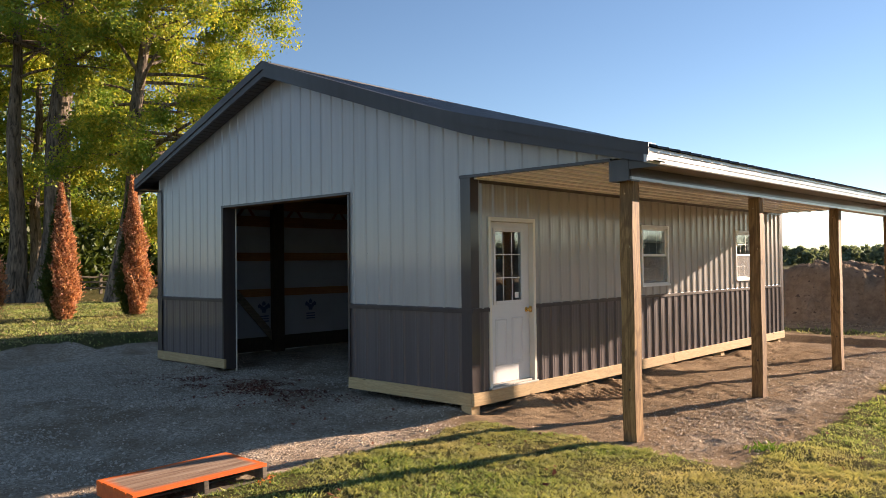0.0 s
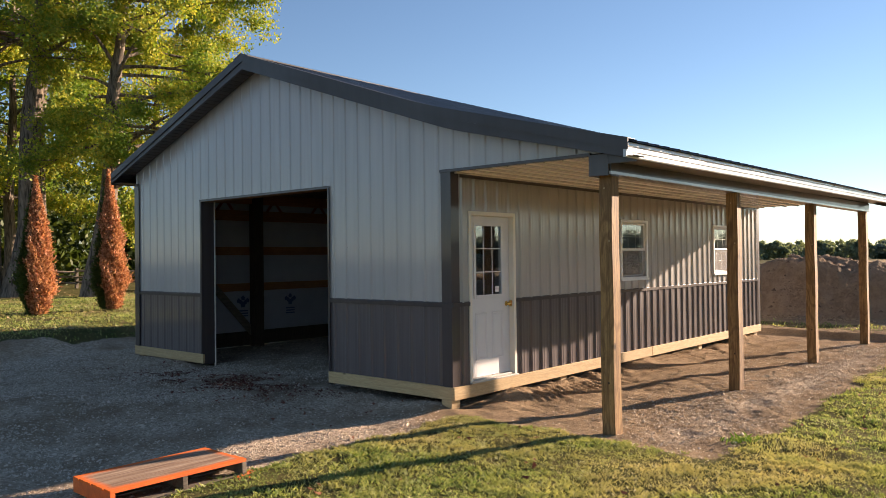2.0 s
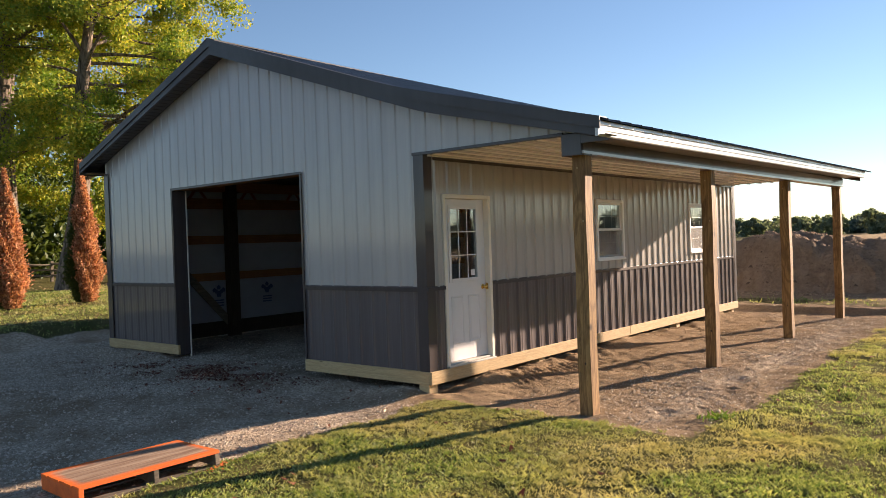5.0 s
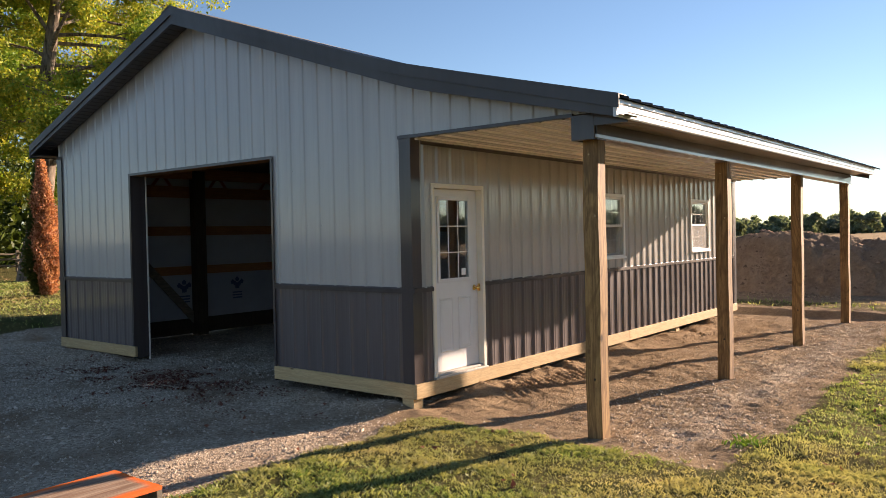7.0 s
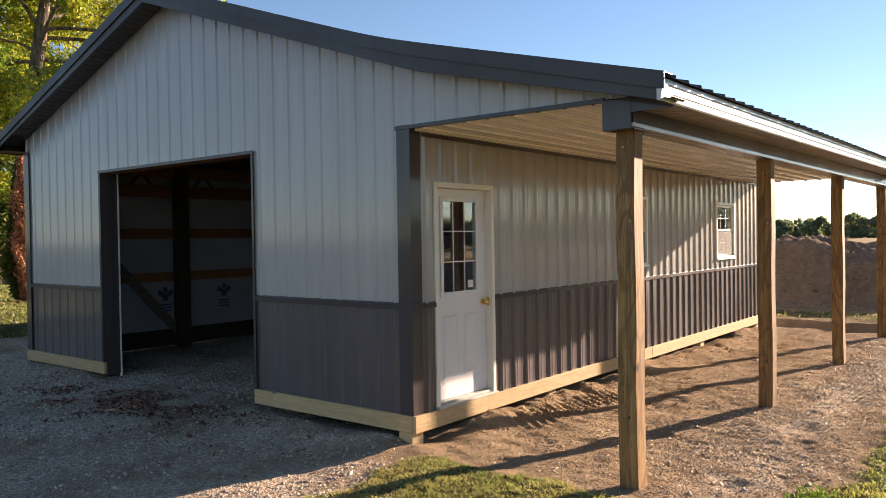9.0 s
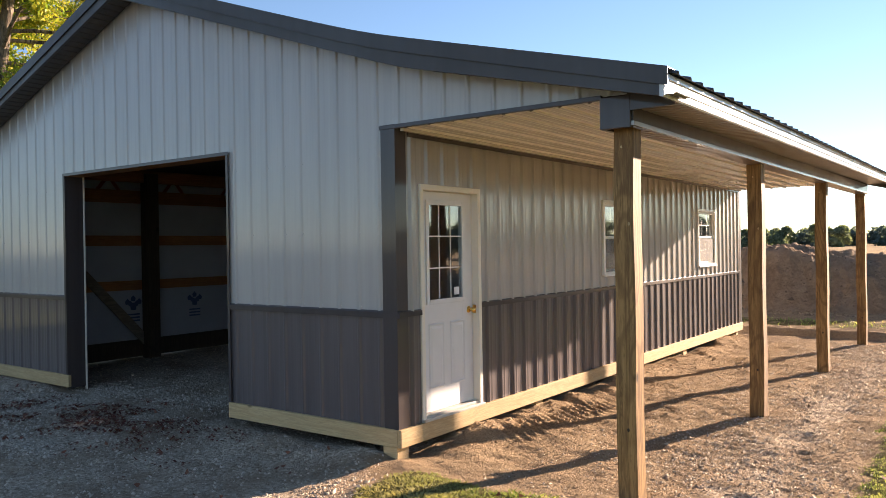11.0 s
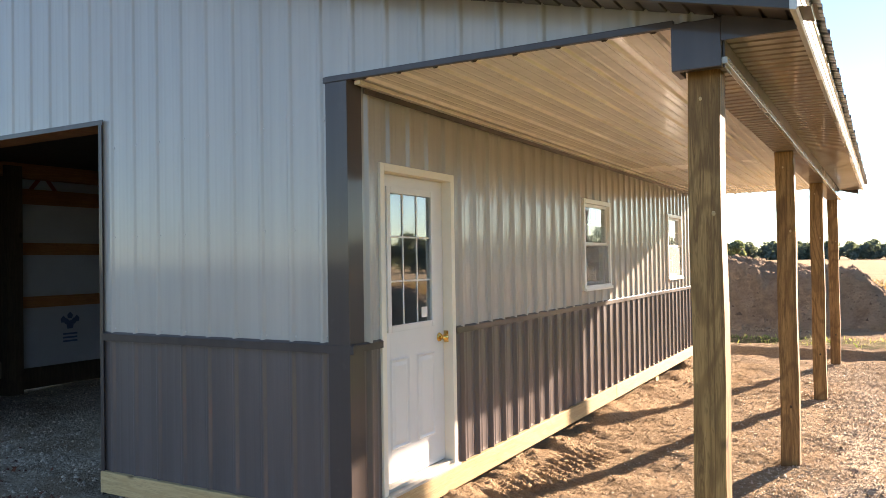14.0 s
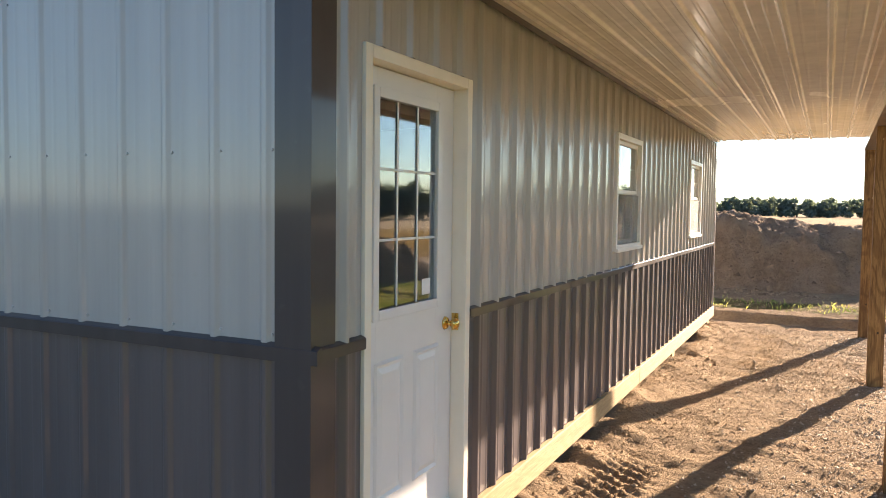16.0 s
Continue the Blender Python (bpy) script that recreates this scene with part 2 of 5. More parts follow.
dirt_c = gr.mix(gr.ramp(mid, [(0.3, 0.0), (0.7, 1.0)]), (0.41, 0.300, 0.186), (0.265, 0.192, 0.123))
dirt_c = gr.mix(gr.ramp(fine_n, [(0.42, 0.0), (0.68, 0.7)]), dirt_c, (0.20, 0.14, 0.092))
lawn_c = gr.mix(gr.ramp(mid, [(0.32, 0.0), (0.7, 1.0)]), (0.060, 0.075, 0.022), (0.17, 0.14, 0.062))
lawn_c = gr.mix(gr.ramp(fine_n, [(0.4, 0.0), (0.7, 0.6)]), lawn_c, (0.070, 0.058, 0.028))
field_c = gr.mix(gr.ramp(gr.noise(gr.coords((0.3, 2.0, 1), "World"), 0.5, 5), [(0.35, 0.0), (0.7, 1.0)]), (0.37, 0.265, 0.145), (0.29, 0.205, 0.11))
edge = gr.math("MULTIPLY", gr.math("SUBTRACT", gr.noise(gw, 3.5, 5, 0.65), 0.5), 0.9)


def zone(name):
    return gr.ramp(gr.math("ADD", gr.attr(name), edge), [(0.40, 0.0), (0.60, 1.0)])


col = gr.mix(zone("dirt"), gravel_c, dirt_c)
col = gr.mix(zone("lawn"), col, lawn_c)
col = gr.mix(gr.attr("field"), col, field_c)
gr.base(col)
grit = gr.math("ADD", gr.math("MULTIPLY", cell_d, -0.22), gr.math("MULTIPLY", gr.noise(gw, 75, 4, 0.7, 0.6), 0.55))
gr.bump(gr.math("ADD", grit, fine_n), 1.0, 0.026)
ground_mat = gr.m

st = Mat("crushed_stone", 0.9, 0.0, 0.3)
st.base(st.mix(st.island(), (0.27, 0.21, 0.145), (0.72, 0.595, 0.45)))
st.bump(st.noise(st.coords(kind="World"), 160, 3), 0.5, 0.004)
stone_mat = st.m
cl = Mat("earth_clods", 1.0, 0.0, 0.03)
cl.base(cl.mix(cl.island(), (0.20, 0.14, 0.088), (0.44, 0.32, 0.20)))
clod_mat = cl.m
pl = Mat("heaped_earth", 1.0, 0.0, 0.03)
pw = pl.coords(kind="World")
pn = pl.noise(pw, 5, 6, 0.7)
pv2 = pl.noise(pl.coords((2.2, 2.2, 0.7), "World"), 1.1, 5, 0.65)
pcol = pl.mix(pl.ramp(pn, [(0.3, 0.0), (0.7, 1.0)]), (0.37, 0.27, 0.18), (0.21, 0.15, 0.105))
pl.base(pl.mix(pl.ramp(pv2, [(0.42, 0.0), (0.66, 0.75)]), pcol, (0.38, 0.29, 0.21)))
pl.bump(pl.math("ADD", pn, pl.noise(pw, 16, 5, 0.7)), 1.0, 0.10)
heap_mat = pl.m
hc = Mat("heap_clods", 0.95, 0.0, 0.2)
hc.base(hc.mix(hc.island(), (0.15, 0.105, 0.072), (0.36, 0.26, 0.175)))
heap_clod = hc.m


# ---- building helpers ----
def mesh_of(name, verts, faces, material, smooth=False):
    me = bpy.data.meshes.new(name)
    me.from_pydata([tuple(v) for v in verts], [], [tuple(f) for f in faces])
    me.materials.append(material)
    if smooth:
        me.polygons.foreach_set("use_smooth", [True] * len(me.polygons))
    me.update()
    return me


def put_mesh(name, me, parent=None, label=""):
    ob = new(name, me)
    if parent is not None:
        ob.parent = parent
    if label:
        ob["label"] = label
    return ob


def part(name, bm, material, parent=None, label=""):
    me = bpy.data.meshes.new(name)
    bm.normal_update()
    bm.to_mesh(me)
    bm.free()
    me.materials.append(material)
    return put_mesh(name, me, parent, label)


def add_box(bm, x0, x1, y0, y1, z0, z1, bevel=0.0, m=None):
    vs = [bm.verts.new(Vector((x, y, z))) for x in (x0, x1) for y in (y0, y1) for z in (z0, z1)]
    fs = [bm.faces.new([vs[i] for i in q]) for q in ((0, 1, 3, 2), (4, 6, 7, 5), (0, 4, 5, 1), (2, 3, 7, 6), (0, 2, 6, 4), (1, 5, 7, 3))]
    if m is not None:
        bmesh.ops.transform(bm, matrix=m, verts=vs)
    if bevel:
        bmesh.ops.bevel(bm, geom=list({e for f in fs for e in f.edges}), offset=bevel, segments=2, affect="EDGES", profile=0.6)
    return vs


def box(name, x0, x1, y0, y1, z0, z1, material, parent=None, bevel=0.003, label="", m=None):
    bm = bmesh.new()
    add_box(bm, x0, x1, y0, y1, z0, z1, bevel, m)
    return part(name, bm, material, parent, label)


def empty(name, x=0.0, y=0.0, z=0.0):
    ob = new(name)
    ob.location = (x, y, z)
    ob.empty_display_size = 0.1
    bpy.context.view_layer.update()
    return ob


def thing(name, label, category, x=0.0, y=0.0, z=0.0, group="", kind=""):
    return tagged(empty(name, x, y, z), label, category, group, kind)


def structure(ob, label, category):
    return tagged(ob, label, category, kind="structure")


def soup(name, verts, faces_n, material, smooth=False):
    """A mesh from numpy arrays: verts (n, 3), faces (m, 3 or 4)."""
    me = bpy.data.meshes.new(name)
    verts = np.asarray(verts, dtype=np.float32)
    faces_n = np.asarray(faces_n, dtype=np.int32)
    k = faces_n.shape[1]
    me.vertices.add(len(verts))
    me.vertices.foreach_set("co", verts.ravel())
    me.loops.add(faces_n.size)
    me.loops.foreach_set("vertex_index", faces_n.ravel())
    me.polygons.add(len(faces_n))
    me.polygons.foreach_set("loop_start", np.arange(0, faces_n.size, k, dtype=np.int32))
    me.update(calc_edges=True)
    if smooth:
        me.polygons.foreach_set("use_smooth", np.ones(len(faces_n), dtype=bool))
    me.materials.append(material)
    return me


def vnoise(x, y, scale, seed=0):
    """Smooth value noise, 0 to 1."""
    x, y = np.asarray(x, float) * scale + seed * 17.3, np.asarray(y, float) * scale + seed * 9.1
    xi, yi = np.floor(x), np.floor(y)
    fx, fy = x - xi, y - yi
    fx, fy = fx * fx * (3 - 2 * fx), fy * fy * (3 - 2 * fy)

    def h(a, b):
        v = np.sin(a * 127.1 + b * 311.7 + seed * 74.7) * 43758.5453
        return v - np.floor(v)

    return (h(xi, yi) * (1 - fx) + h(xi + 1, yi) * fx) * (1 - fy) + (h(xi, yi + 1) * (1 - fx) + h(xi + 1, yi + 1) * fx) * fy


def fbm(x, y, scale, seed=0, octaves=4):
    s, a, tot = 0.0, 1.0, 0.0
    for k in range(octaves):
        s = s + a * vnoise(x, y, scale * 2.03 ** k, seed + k)
        tot += a
        a *= 0.5
    return s / tot


def step(v, a, b):
    t = np.clip((np.asarray(v, float) - a) / (b - a), 0, 1)
    return t * t * (3 - 2 * t)


# ---- the ground ----
def lawn_zone(x, y):
    wob = (fbm(x, y, 0.9, 5) - 0.5) * 0.9
    wob2 = (fbm(x, y, 2.6, 8) - 0.5) * 0.25
    front = step(x + wob2 - 0.22 + 0.10 * np.clip(-y - 2.4, 0, 9) * -1.0, -0.12, 0.18) * (1 - step(y + wob * 0.3, -0.35, 0.0))
    side = step(x + wob * 0.45 + wob2, 2.85, 3.25) * (1 - step(y, 12.6, 13.4))
    strip = step(y + wob2, 10.85, 11.15) * (1 - step(y + wob2, 12.2, 12.9)) * step(x, -9.0, -8.5) * 0.58
    left = 1 - step(x + wob, -9.6, -9.2)
    back = step(-x - 7.6, 0, 0.5) * step(y, 3.0, 4.0)
    return np.maximum.reduce([front, side, strip, left, back + 0 * x])


def dirt_zone(x, y):
    d = step(x, -0.35, 0.05) * step(y + (fbm(x, y, 1.2, 3) - 0.5) * 0.6, -0.55, -0.15)
    stony = np.exp(-(((x - 2.45) / 0.42) ** 2)) * step(y, -0.2, 0.4) * (1 - step(y, 7.5, 9.5))
    return np.clip(d * (1 - 0.62 * stony) + step(y, 9.8, 10.3), 0, 1)


def field_zone(x, y):
    return step(y, 19.0, 20.5) * step(x + 0.05 * y, -26, -22)


def ground_z(x, y):
    x, y = np.asarray(x, float), np.asarray(y, float)
    pad = step(-x, 0.9, 3.2) * step(y, -7.5, -1.0) * (1 - step(y, 10.5, 12))
    z = 0.085 * pad
    z = z + 0.27 * step(-x + (fbm(x, y, 0.8, 30) - 0.5) * 1.2, 8.7, 9.9)
    near = (1 - step(np.hypot(x - 0, y), 22, 40))
    lawn = lawn_zone(x, y)
    z = z + near * ((fbm(x, y, 0.5, 1) - 0.5) * 0.06 + (fbm(x, y, 3.0, 2, 3) - 0.5) * (0.030 + 0.03 * step(x, -0.2, 0.3) * step(y, 0, 0.5)))
    z = z + near * (1 - lawn) * (fbm(x, y, 11, 4, 2) - 0.5) * (0.022 + 0.006 * step(x, -0.2, 0.3))
    z = z + 0.035 * lawn * near
    # earth thrown up along the long wall
    berm = np.exp(-(((x - 0.04) / 0.24) ** 2)) * step(y, 0.25, 0.8) * (1 - step(y, 9.6, 10.2))
    z = z + berm * (fbm(x, y, 2.2, 6) - 0.18) * 0.24
    # gravel shoved against the front wall beside the doorway
    shove = np.exp(-(((y + 0.16) / 0.34) ** 2)) * (step(x, -1.9, -1.2) * (1 - step(x, -0.25, 0.15)) + step(x, -8.6, -7.6) * (1 - step(x, -5.9, -5.3)))
    z = z + shove * (0.2 + fbm(x, y, 1.9, 52)) * 0.105
    # low cut bank at the end of the porch
    z = z + 0.13 * step(y + (fbm(x, y, 1.5, 9) - 0.5) * 0.25, 10.55, 10.75) * near * (1 - step(x, 2.6, 3.6) * 0.6)
    # crawler track prints
    trk = np.exp(-(((x - 0.24 - 0.05 * y) / 0.18) ** 4)) * step(y, 0.95, 1.3) * (1 - step(y, 2.7, 3.5))
    z = z + trk * (0.5 + fbm(x, y, 2.0, 44)) * 0.021 * np.sin((y + 0.45 * x) * 2 * np.pi / 0.122)
    trk2 = np.exp(-(((x - 0.85) / 0.2) ** 4)) * step(y, 6.2, 6.6) * (1 - step(y, 9.3, 9.9))
    z = z + trk2 * 0.022 * np.sin(y * 2 * np.pi / 0.14)
    return z


def ground_at(x, y):
    return float(ground_z(np.array([x]), np.array([y]))[0])


def grown(a, b, first, ratio):
    out, s, v = [], first, a
    while abs(v - a) < abs(b - a):
        v += math.copysign(s, b - a)
        s *= ratio
        out.append(v)
    return out


gx = np.array(sorted(grown(-11, -3200, 0.25, 1.22) + list(np.arange(-11, -0.5, 0.085)) + list(np.arange(-0.5, 3.5, 0.045)) + list(np.arange(3.5, 9.0, 0.10)) + grown(9.0, 3200, 0.25, 1.22)))
gy = np.array(sorted(grown(-9, -3200, 0.25, 1.25) + list(np.arange(-9, -0.5, 0.085)) + list(np.arange(-0.5, 4.0, 0.03)) + list(np.arange(4.0, 14.0, 0.08)) + list(np.arange(14.0, 22.0, 0.2)) + grown(22.0, 3200, 0.4, 1.22)))
GX, GY = np.meshgrid(gx, gy)
GX, GY = GX.ravel(), GY.ravel()
nx = len(gx)
idx = np.arange(len(GX)).reshape(len(gy), nx)
quads = np.stack([idx[:-1, :-1], idx[:-1, 1:], idx[1:, 1:], idx[1:, :-1]], -1).reshape(-1, 4)
gme = soup("ground", np.stack([GX, GY, ground_z(GX, GY)], -1), quads, ground_mat, True)
for key, fun in (("lawn", lawn_zone), ("dirt", dirt_zone), ("field", field_zone)):
    at = gme.attributes.new(key, "FLOAT", "POINT")
    at.data.foreach_set("value", fun(GX, GY).astype(np.float32))
structure(put_mesh("ground", gme), "gravel pad, raw dirt, mown lawn and stubble field", "ground")

# ---- the shed's shell ----
LEN, WID = 9.9, 7.32
RIDGE_X, RIDGE_Z, PITCH, PORCH_PITCH = -3.66, 4.662, 0.347, 0.256
EAVE_X, EAVE_Z = 2.36, 2.793
# the porch runs slightly out of square: per metre along it, its edge lifts and drifts outwards
LIFT, DRIFT = 0.005, 0.009
GAR0, GAR1, GARZ = -5.20, -2.12, 2.70
DOOR0, DOOR1, DOORZ0, DOORZ1 = 0.287, 1.205, 0.285, 2.30
WIN_Z0, WIN_Z1 = 1.375, 2.31
WINDOWS = ((3.90, 4.79), (7.47, 8.38))
RAIL_Z = 1.215
RIB = 0.2286


def roof_z(x):
    """Top of the roof over x; the main slope bends softly into the porch's flatter one."""
    main = RIDGE_Z - PITCH * abs(x - RIDGE_X)
    if x < RIDGE_X:
        return main
    porch = EAVE_Z + PORCH_PITCH * (EAVE_X - x)
    k = 0.015
    return (main + porch) / 2 + math.sqrt(((main - porch) / 2) ** 2 + k * k)


def fascia_low(x):
    """Lower edge of the rake fascia over x; its bend lies a little outside that of the roof."""
    if x < RIDGE_X:
        return 4.48 - 0.334 * (RIDGE_X - x)
    main, porch = 4.48 - 0.342 * (x - RIDGE_X), 2.848 + 0.235 * (1.5 - x)
    return (main + porch) / 2 + math.sqrt(((main - porch) / 2) ** 2 + 0.00006)


def rib_profile(u0, u1, phase, cuts=(), high=0.022, foot=0.0245):
    """Samples (u, depth) of ribbed steel between u0 and u1, with a rib at phase and every nine inches."""
    pts = {}
    for k in range(math.floor((u0 - phase) / RIB) - 1, math.ceil((u1 - phase) / RIB) + 2):
        c = phase + k * RIB
        for d, h in ((-foot - 0.007, 0), (-foot - 0.002, 0.0004), (-foot + 0.003, high * 0.14), (-0.0125, high * 0.88), (-0.0080, high), (0.0080, high), (0.0125, high * 0.88), (foot - 0.003, high * 0.14), (foot + 0.002, 0.0004), (foot + 0.007, 0)):
            pts[round(c + d, 4)] = h
        for s in (RIB / 3, 2 * RIB / 3):
            for d, h in ((-0.016, 0), (-0.011, high * 0.02), (-0.004, high * 0.13), (0.004, high * 0.13), (0.011, high * 0.02), (0.016, 0)):
                pts[round(c + s + d, 4)] = h
    us = sorted(pts)
    hs = [pts[u] for u in us]
    want = sorted({u for u in us if u0 < u < u1} | {u0, u1} | {c for c in cuts if u0 < c < u1})
    return [(u, float(np.interp(u, us, hs))) for u in want]


def steel_panel(place, u0, u1, phase, z_lo, z_hi, holes, material, parent, label="", high=0.022):
    """One sheet of ribbed wall steel. place(u, depth, z) gives the point; z_lo, z_hi are functions of u."""
    prof = rib_profile(u0, u1, phase, [c for h in holes for c in h[:2]], high)
    vs, fs = [], []
    for (a, da), (b, db) in zip(prof, prof[1:]):
        mid_u = (a + b) / 2
        spans = [(None, None)]
        cut = [h for h in holes if h[0] < mid_u < h[1]]
        if cut:
            h = cut[0]
            spans = [(None, h[2]), (h[3], None)]
        for lo, hi in spans:
            za0, zb0 = (z_lo(a), z_lo(b)) if lo is None else (lo, lo)
            za1, zb1 = (z_hi(a), z_hi(b)) if hi is None else (hi, hi)
            if za1 - za0 < 0.002 and zb1 - zb0 < 0.002:
                continue
            i = len(vs)
            vs += [place(a, da, za0), place(b, db, zb0), place(b, db, zb1), place(a, da, za1)]
            fs.append((i, i + 1, i + 2, i + 3))
    if fs:
        bm = bmesh.new()
        bvs = [bm.verts.new(v) for v in vs]
        for f in fs:
            bm.faces.new([bvs[i] for i in f])
        bmesh.ops.remove_doubles(bm, verts=bm.verts, dist=0.0005)
        for f in bm.faces:
            f.smooth = True
        part("steel_panel", bm, material, parent, label)


def sheets(u0, u1, phase, width=4 * RIB):
    start = phase - 0.03 + math.floor((u0 - phase) / width) * width
    out = []
    while start < u1:
        a, b = max(start, u0), min(start + width, u1)
        if b - a > 0.004:
            out.append((a, b))
        start += width
    return out


def core(name, along, p0, p1, u0, u1, z0, top, holes, material):
    """The framed wall behind the steel as solid strips round its openings. along: 'x' or 'y'; p0, p1: its thickness."""
    bm = bmesh.new()
    cuts = sorted({u0, u1} | {c for h in holes for c in h[:2]} | ({RIDGE_X} if along == "x" and u0 < RIDGE_X < u1 else set()))
    for a, b in zip(cuts, cuts[1:]):
        hit = [h for h in holes if h[0] <= (a + b) / 2 <= h[1]]
        spans = [(z0, None)] if not hit else [(z0, hit[0][2]), (hit[0][3], None)]
        for lo, hi in spans:
            ta, tb = (top(a), top(b)) if hi is None else (hi, hi)
            if ta - lo < 0.005:
                continue
            pts = [(a, p0, lo), (b, p0, lo), (b, p0, tb), (a, p0, ta), (a, p1, lo), (b, p1, lo), (b, p1, tb), (a, p1, ta)]
            vs = [bm.verts.new((u, p, z) if along == "x" else (p, u, z)) for u, p, z in pts]
            for q in ((0, 1, 2, 3), (7, 6, 5, 4), (0, 4, 5, 1), (1, 5, 6, 2), (2, 6, 7, 3), (3, 7, 4, 0)):
                bm.faces.new([vs[i] for i in q])
    bmesh.ops.recalc_face_normals(bm, faces=bm.faces)
    return part(name, bm, material)


gar_hole = (GAR0, GAR1, -1.0, GARZ)
door_hole = (DOOR0, DOOR1, DOORZ0, DOORZ1)
win_holes = [(a, b, WIN_Z0, WIN_Z1) for a, b in WINDOWS]

wall_front = structure(core("wall_front", "x", 0.004, 0.14, -WID + 0.002, -0.004, 0.15, lambda x: roof_z(x) - 0.16, [gar_hole], wrap_shade_toned), "gable wall of ribbed steel, light grey over charcoal, with an open garage doorway", "wall")
wall_side = structure(core("wall_side", "y", -0.14, -0.004, 0.142, LEN - 0.142, 0.15, lambda y: 2.9, [door_hole] + win_holes, wrap_shade_toned), "long porch wall of ribbed steel, light grey over charcoal", "wall")
wall_left = structure(core("wall_left", "y", -WID + 0.002, -WID + 0.14, 0.142, LEN - 0.142, 0.15, lambda y: 3.05, [], wrap_shade_toned), "framed wall lined with printed white house wrap", "wall")
wall_back = structure(core("wall_back", "x", LEN - 0.14, LEN - 0.004, -WID + 0.002, -0.004, 0.15, lambda x: roof_z(x) - 0.16, [], wrap_shade_toned), "rear gable wall of ribbed steel", "wall")


def on_front(u, d, z):
    return (u, -d, z)


def on_side(u, d, z):
    return (d, u, z)


def on_left(u, d, z):
    return (-WID - d, u, z)


def on_back(u, d, z):
    return (u, LEN + d, z)


def flat(v):
    return lambda u: v


for a, b in sheets(-WID, 1.98, -0.2):
    steel_panel(on_front, a, b, -0.2, lambda x: RAIL_Z + 0.02 if x < -0.001 else 2.752, lambda x: roof_z(x) - 0.10, [gar_hole], steel_light, wall_front, high=0.012)
for a, b in sheets(-WID, -0.001, -0.2):
    steel_panel(on_front, a, b, -0.2, flat(0.275), flat(RAIL_Z), [gar_hole], steel_dark, wall_front, high=0.015)
for a, b in sheets(0.001, LEN, 0.17):
    steel_panel(on_side, a, b, 0.17, flat(RAIL_Z + 0.02), flat(2.735), [door_hole] + win_holes, steel_light, wall_side)
    steel_panel(on_side, a, b, 0.17, flat(0.275), flat(RAIL_Z), [door_hole], steel_dark, wall_side)
for a, b in sheets(0.001, LEN, 0.17):
    steel_panel(on_left, a, b, 0.17, flat(0.275), flat(3.1), [], steel_light, wall_left)
for a, b in sheets(-WID, -0.001, -0.2):
    steel_panel(on_back, a, b, -0.2, flat(0.275), lambda x: roof_z(x) - 0.10, [], steel_light, wall_back)


# screw heads beside the ribs
sbm = bmesh.new()
bmesh.ops.create_cone(sbm, cap_ends=True, segments=8, radius1=0.0055, radius2=0.004, depth=0.006)
screw_me = bpy.data.meshes.new("screw")
sbm.to_mesh(screw_me)
sbm.free()
screw_me.materials.append(screw_metal)
for k in range(32):
    sx = -0.17 - RIB * k
    for sz in (1.275, 1.90, 2.52):
        if GAR0 - 0.03 < sx < GAR1 + 0.03 and sz < GARZ:
            continue
        ob = put_mesh("screw", screw_me, wall_front)
        ob.matrix_basis = pose(sx, -0.003, sz, 90, 0, 0)
for k in range(42):
    sy = 0.20 + RIB * k
    for sz in (1.275, 1.96):
        if any(a - 0.03 < sy < b + 0.03 for a, b in ((DOOR0, DOOR1),) + WINDOWS):
            continue
        ob = put_mesh("screw", screw_me, wall_side)
        ob.matrix_basis = pose(0.003, sy, sz, 0, 90, 0)


# trims
def trim(name, x0, x1, y0, y1, z0, z1, material=None, label="charcoal steel trim", bevel=0.004):
    return structure(box(name, x0, x1, y0, y1, z0, z1, material or steel_trim, None, bevel), label, "trim")


def corner(cx, sx, z0, z1):
    """An L of folded steel round the front corner at cx; sx is +1 where the side wall faces +x."""
    bm = bmesh.new()
    lo, hi = sorted((cx + sx * 0.006, cx - sx * 0.142))
    add_box(bm, lo, hi, -0.026, -0.0205, z0, z1, 0.0015)
    a, b = sorted((cx + sx * 0.002, cx + sx * 0.0075))
    add_box(bm, a, b, -0.0258, 0.115, z0, z1, 0.0015)
    return structure(part("corner_trim", bm, steel_trim), "folded charcoal steel corner trim", "trim")


corner(0.0, 1, RAIL_Z + 0.022, 2.765)
corner(0.0, 1, 0.268, RAIL_Z - 0.004)
corner(-WID, -1, RAIL_Z + 0.022, 3.12)
corner(-WID, -1, 0.268, RAIL_Z - 0.004)
structure(box("corner_trim", 0.0205, 0.026, LEN - 0.09, LEN + 0.026, 0.268, 2.73, steel_trim, None, 0.0015), "charcoal steel corner trim", "trim")


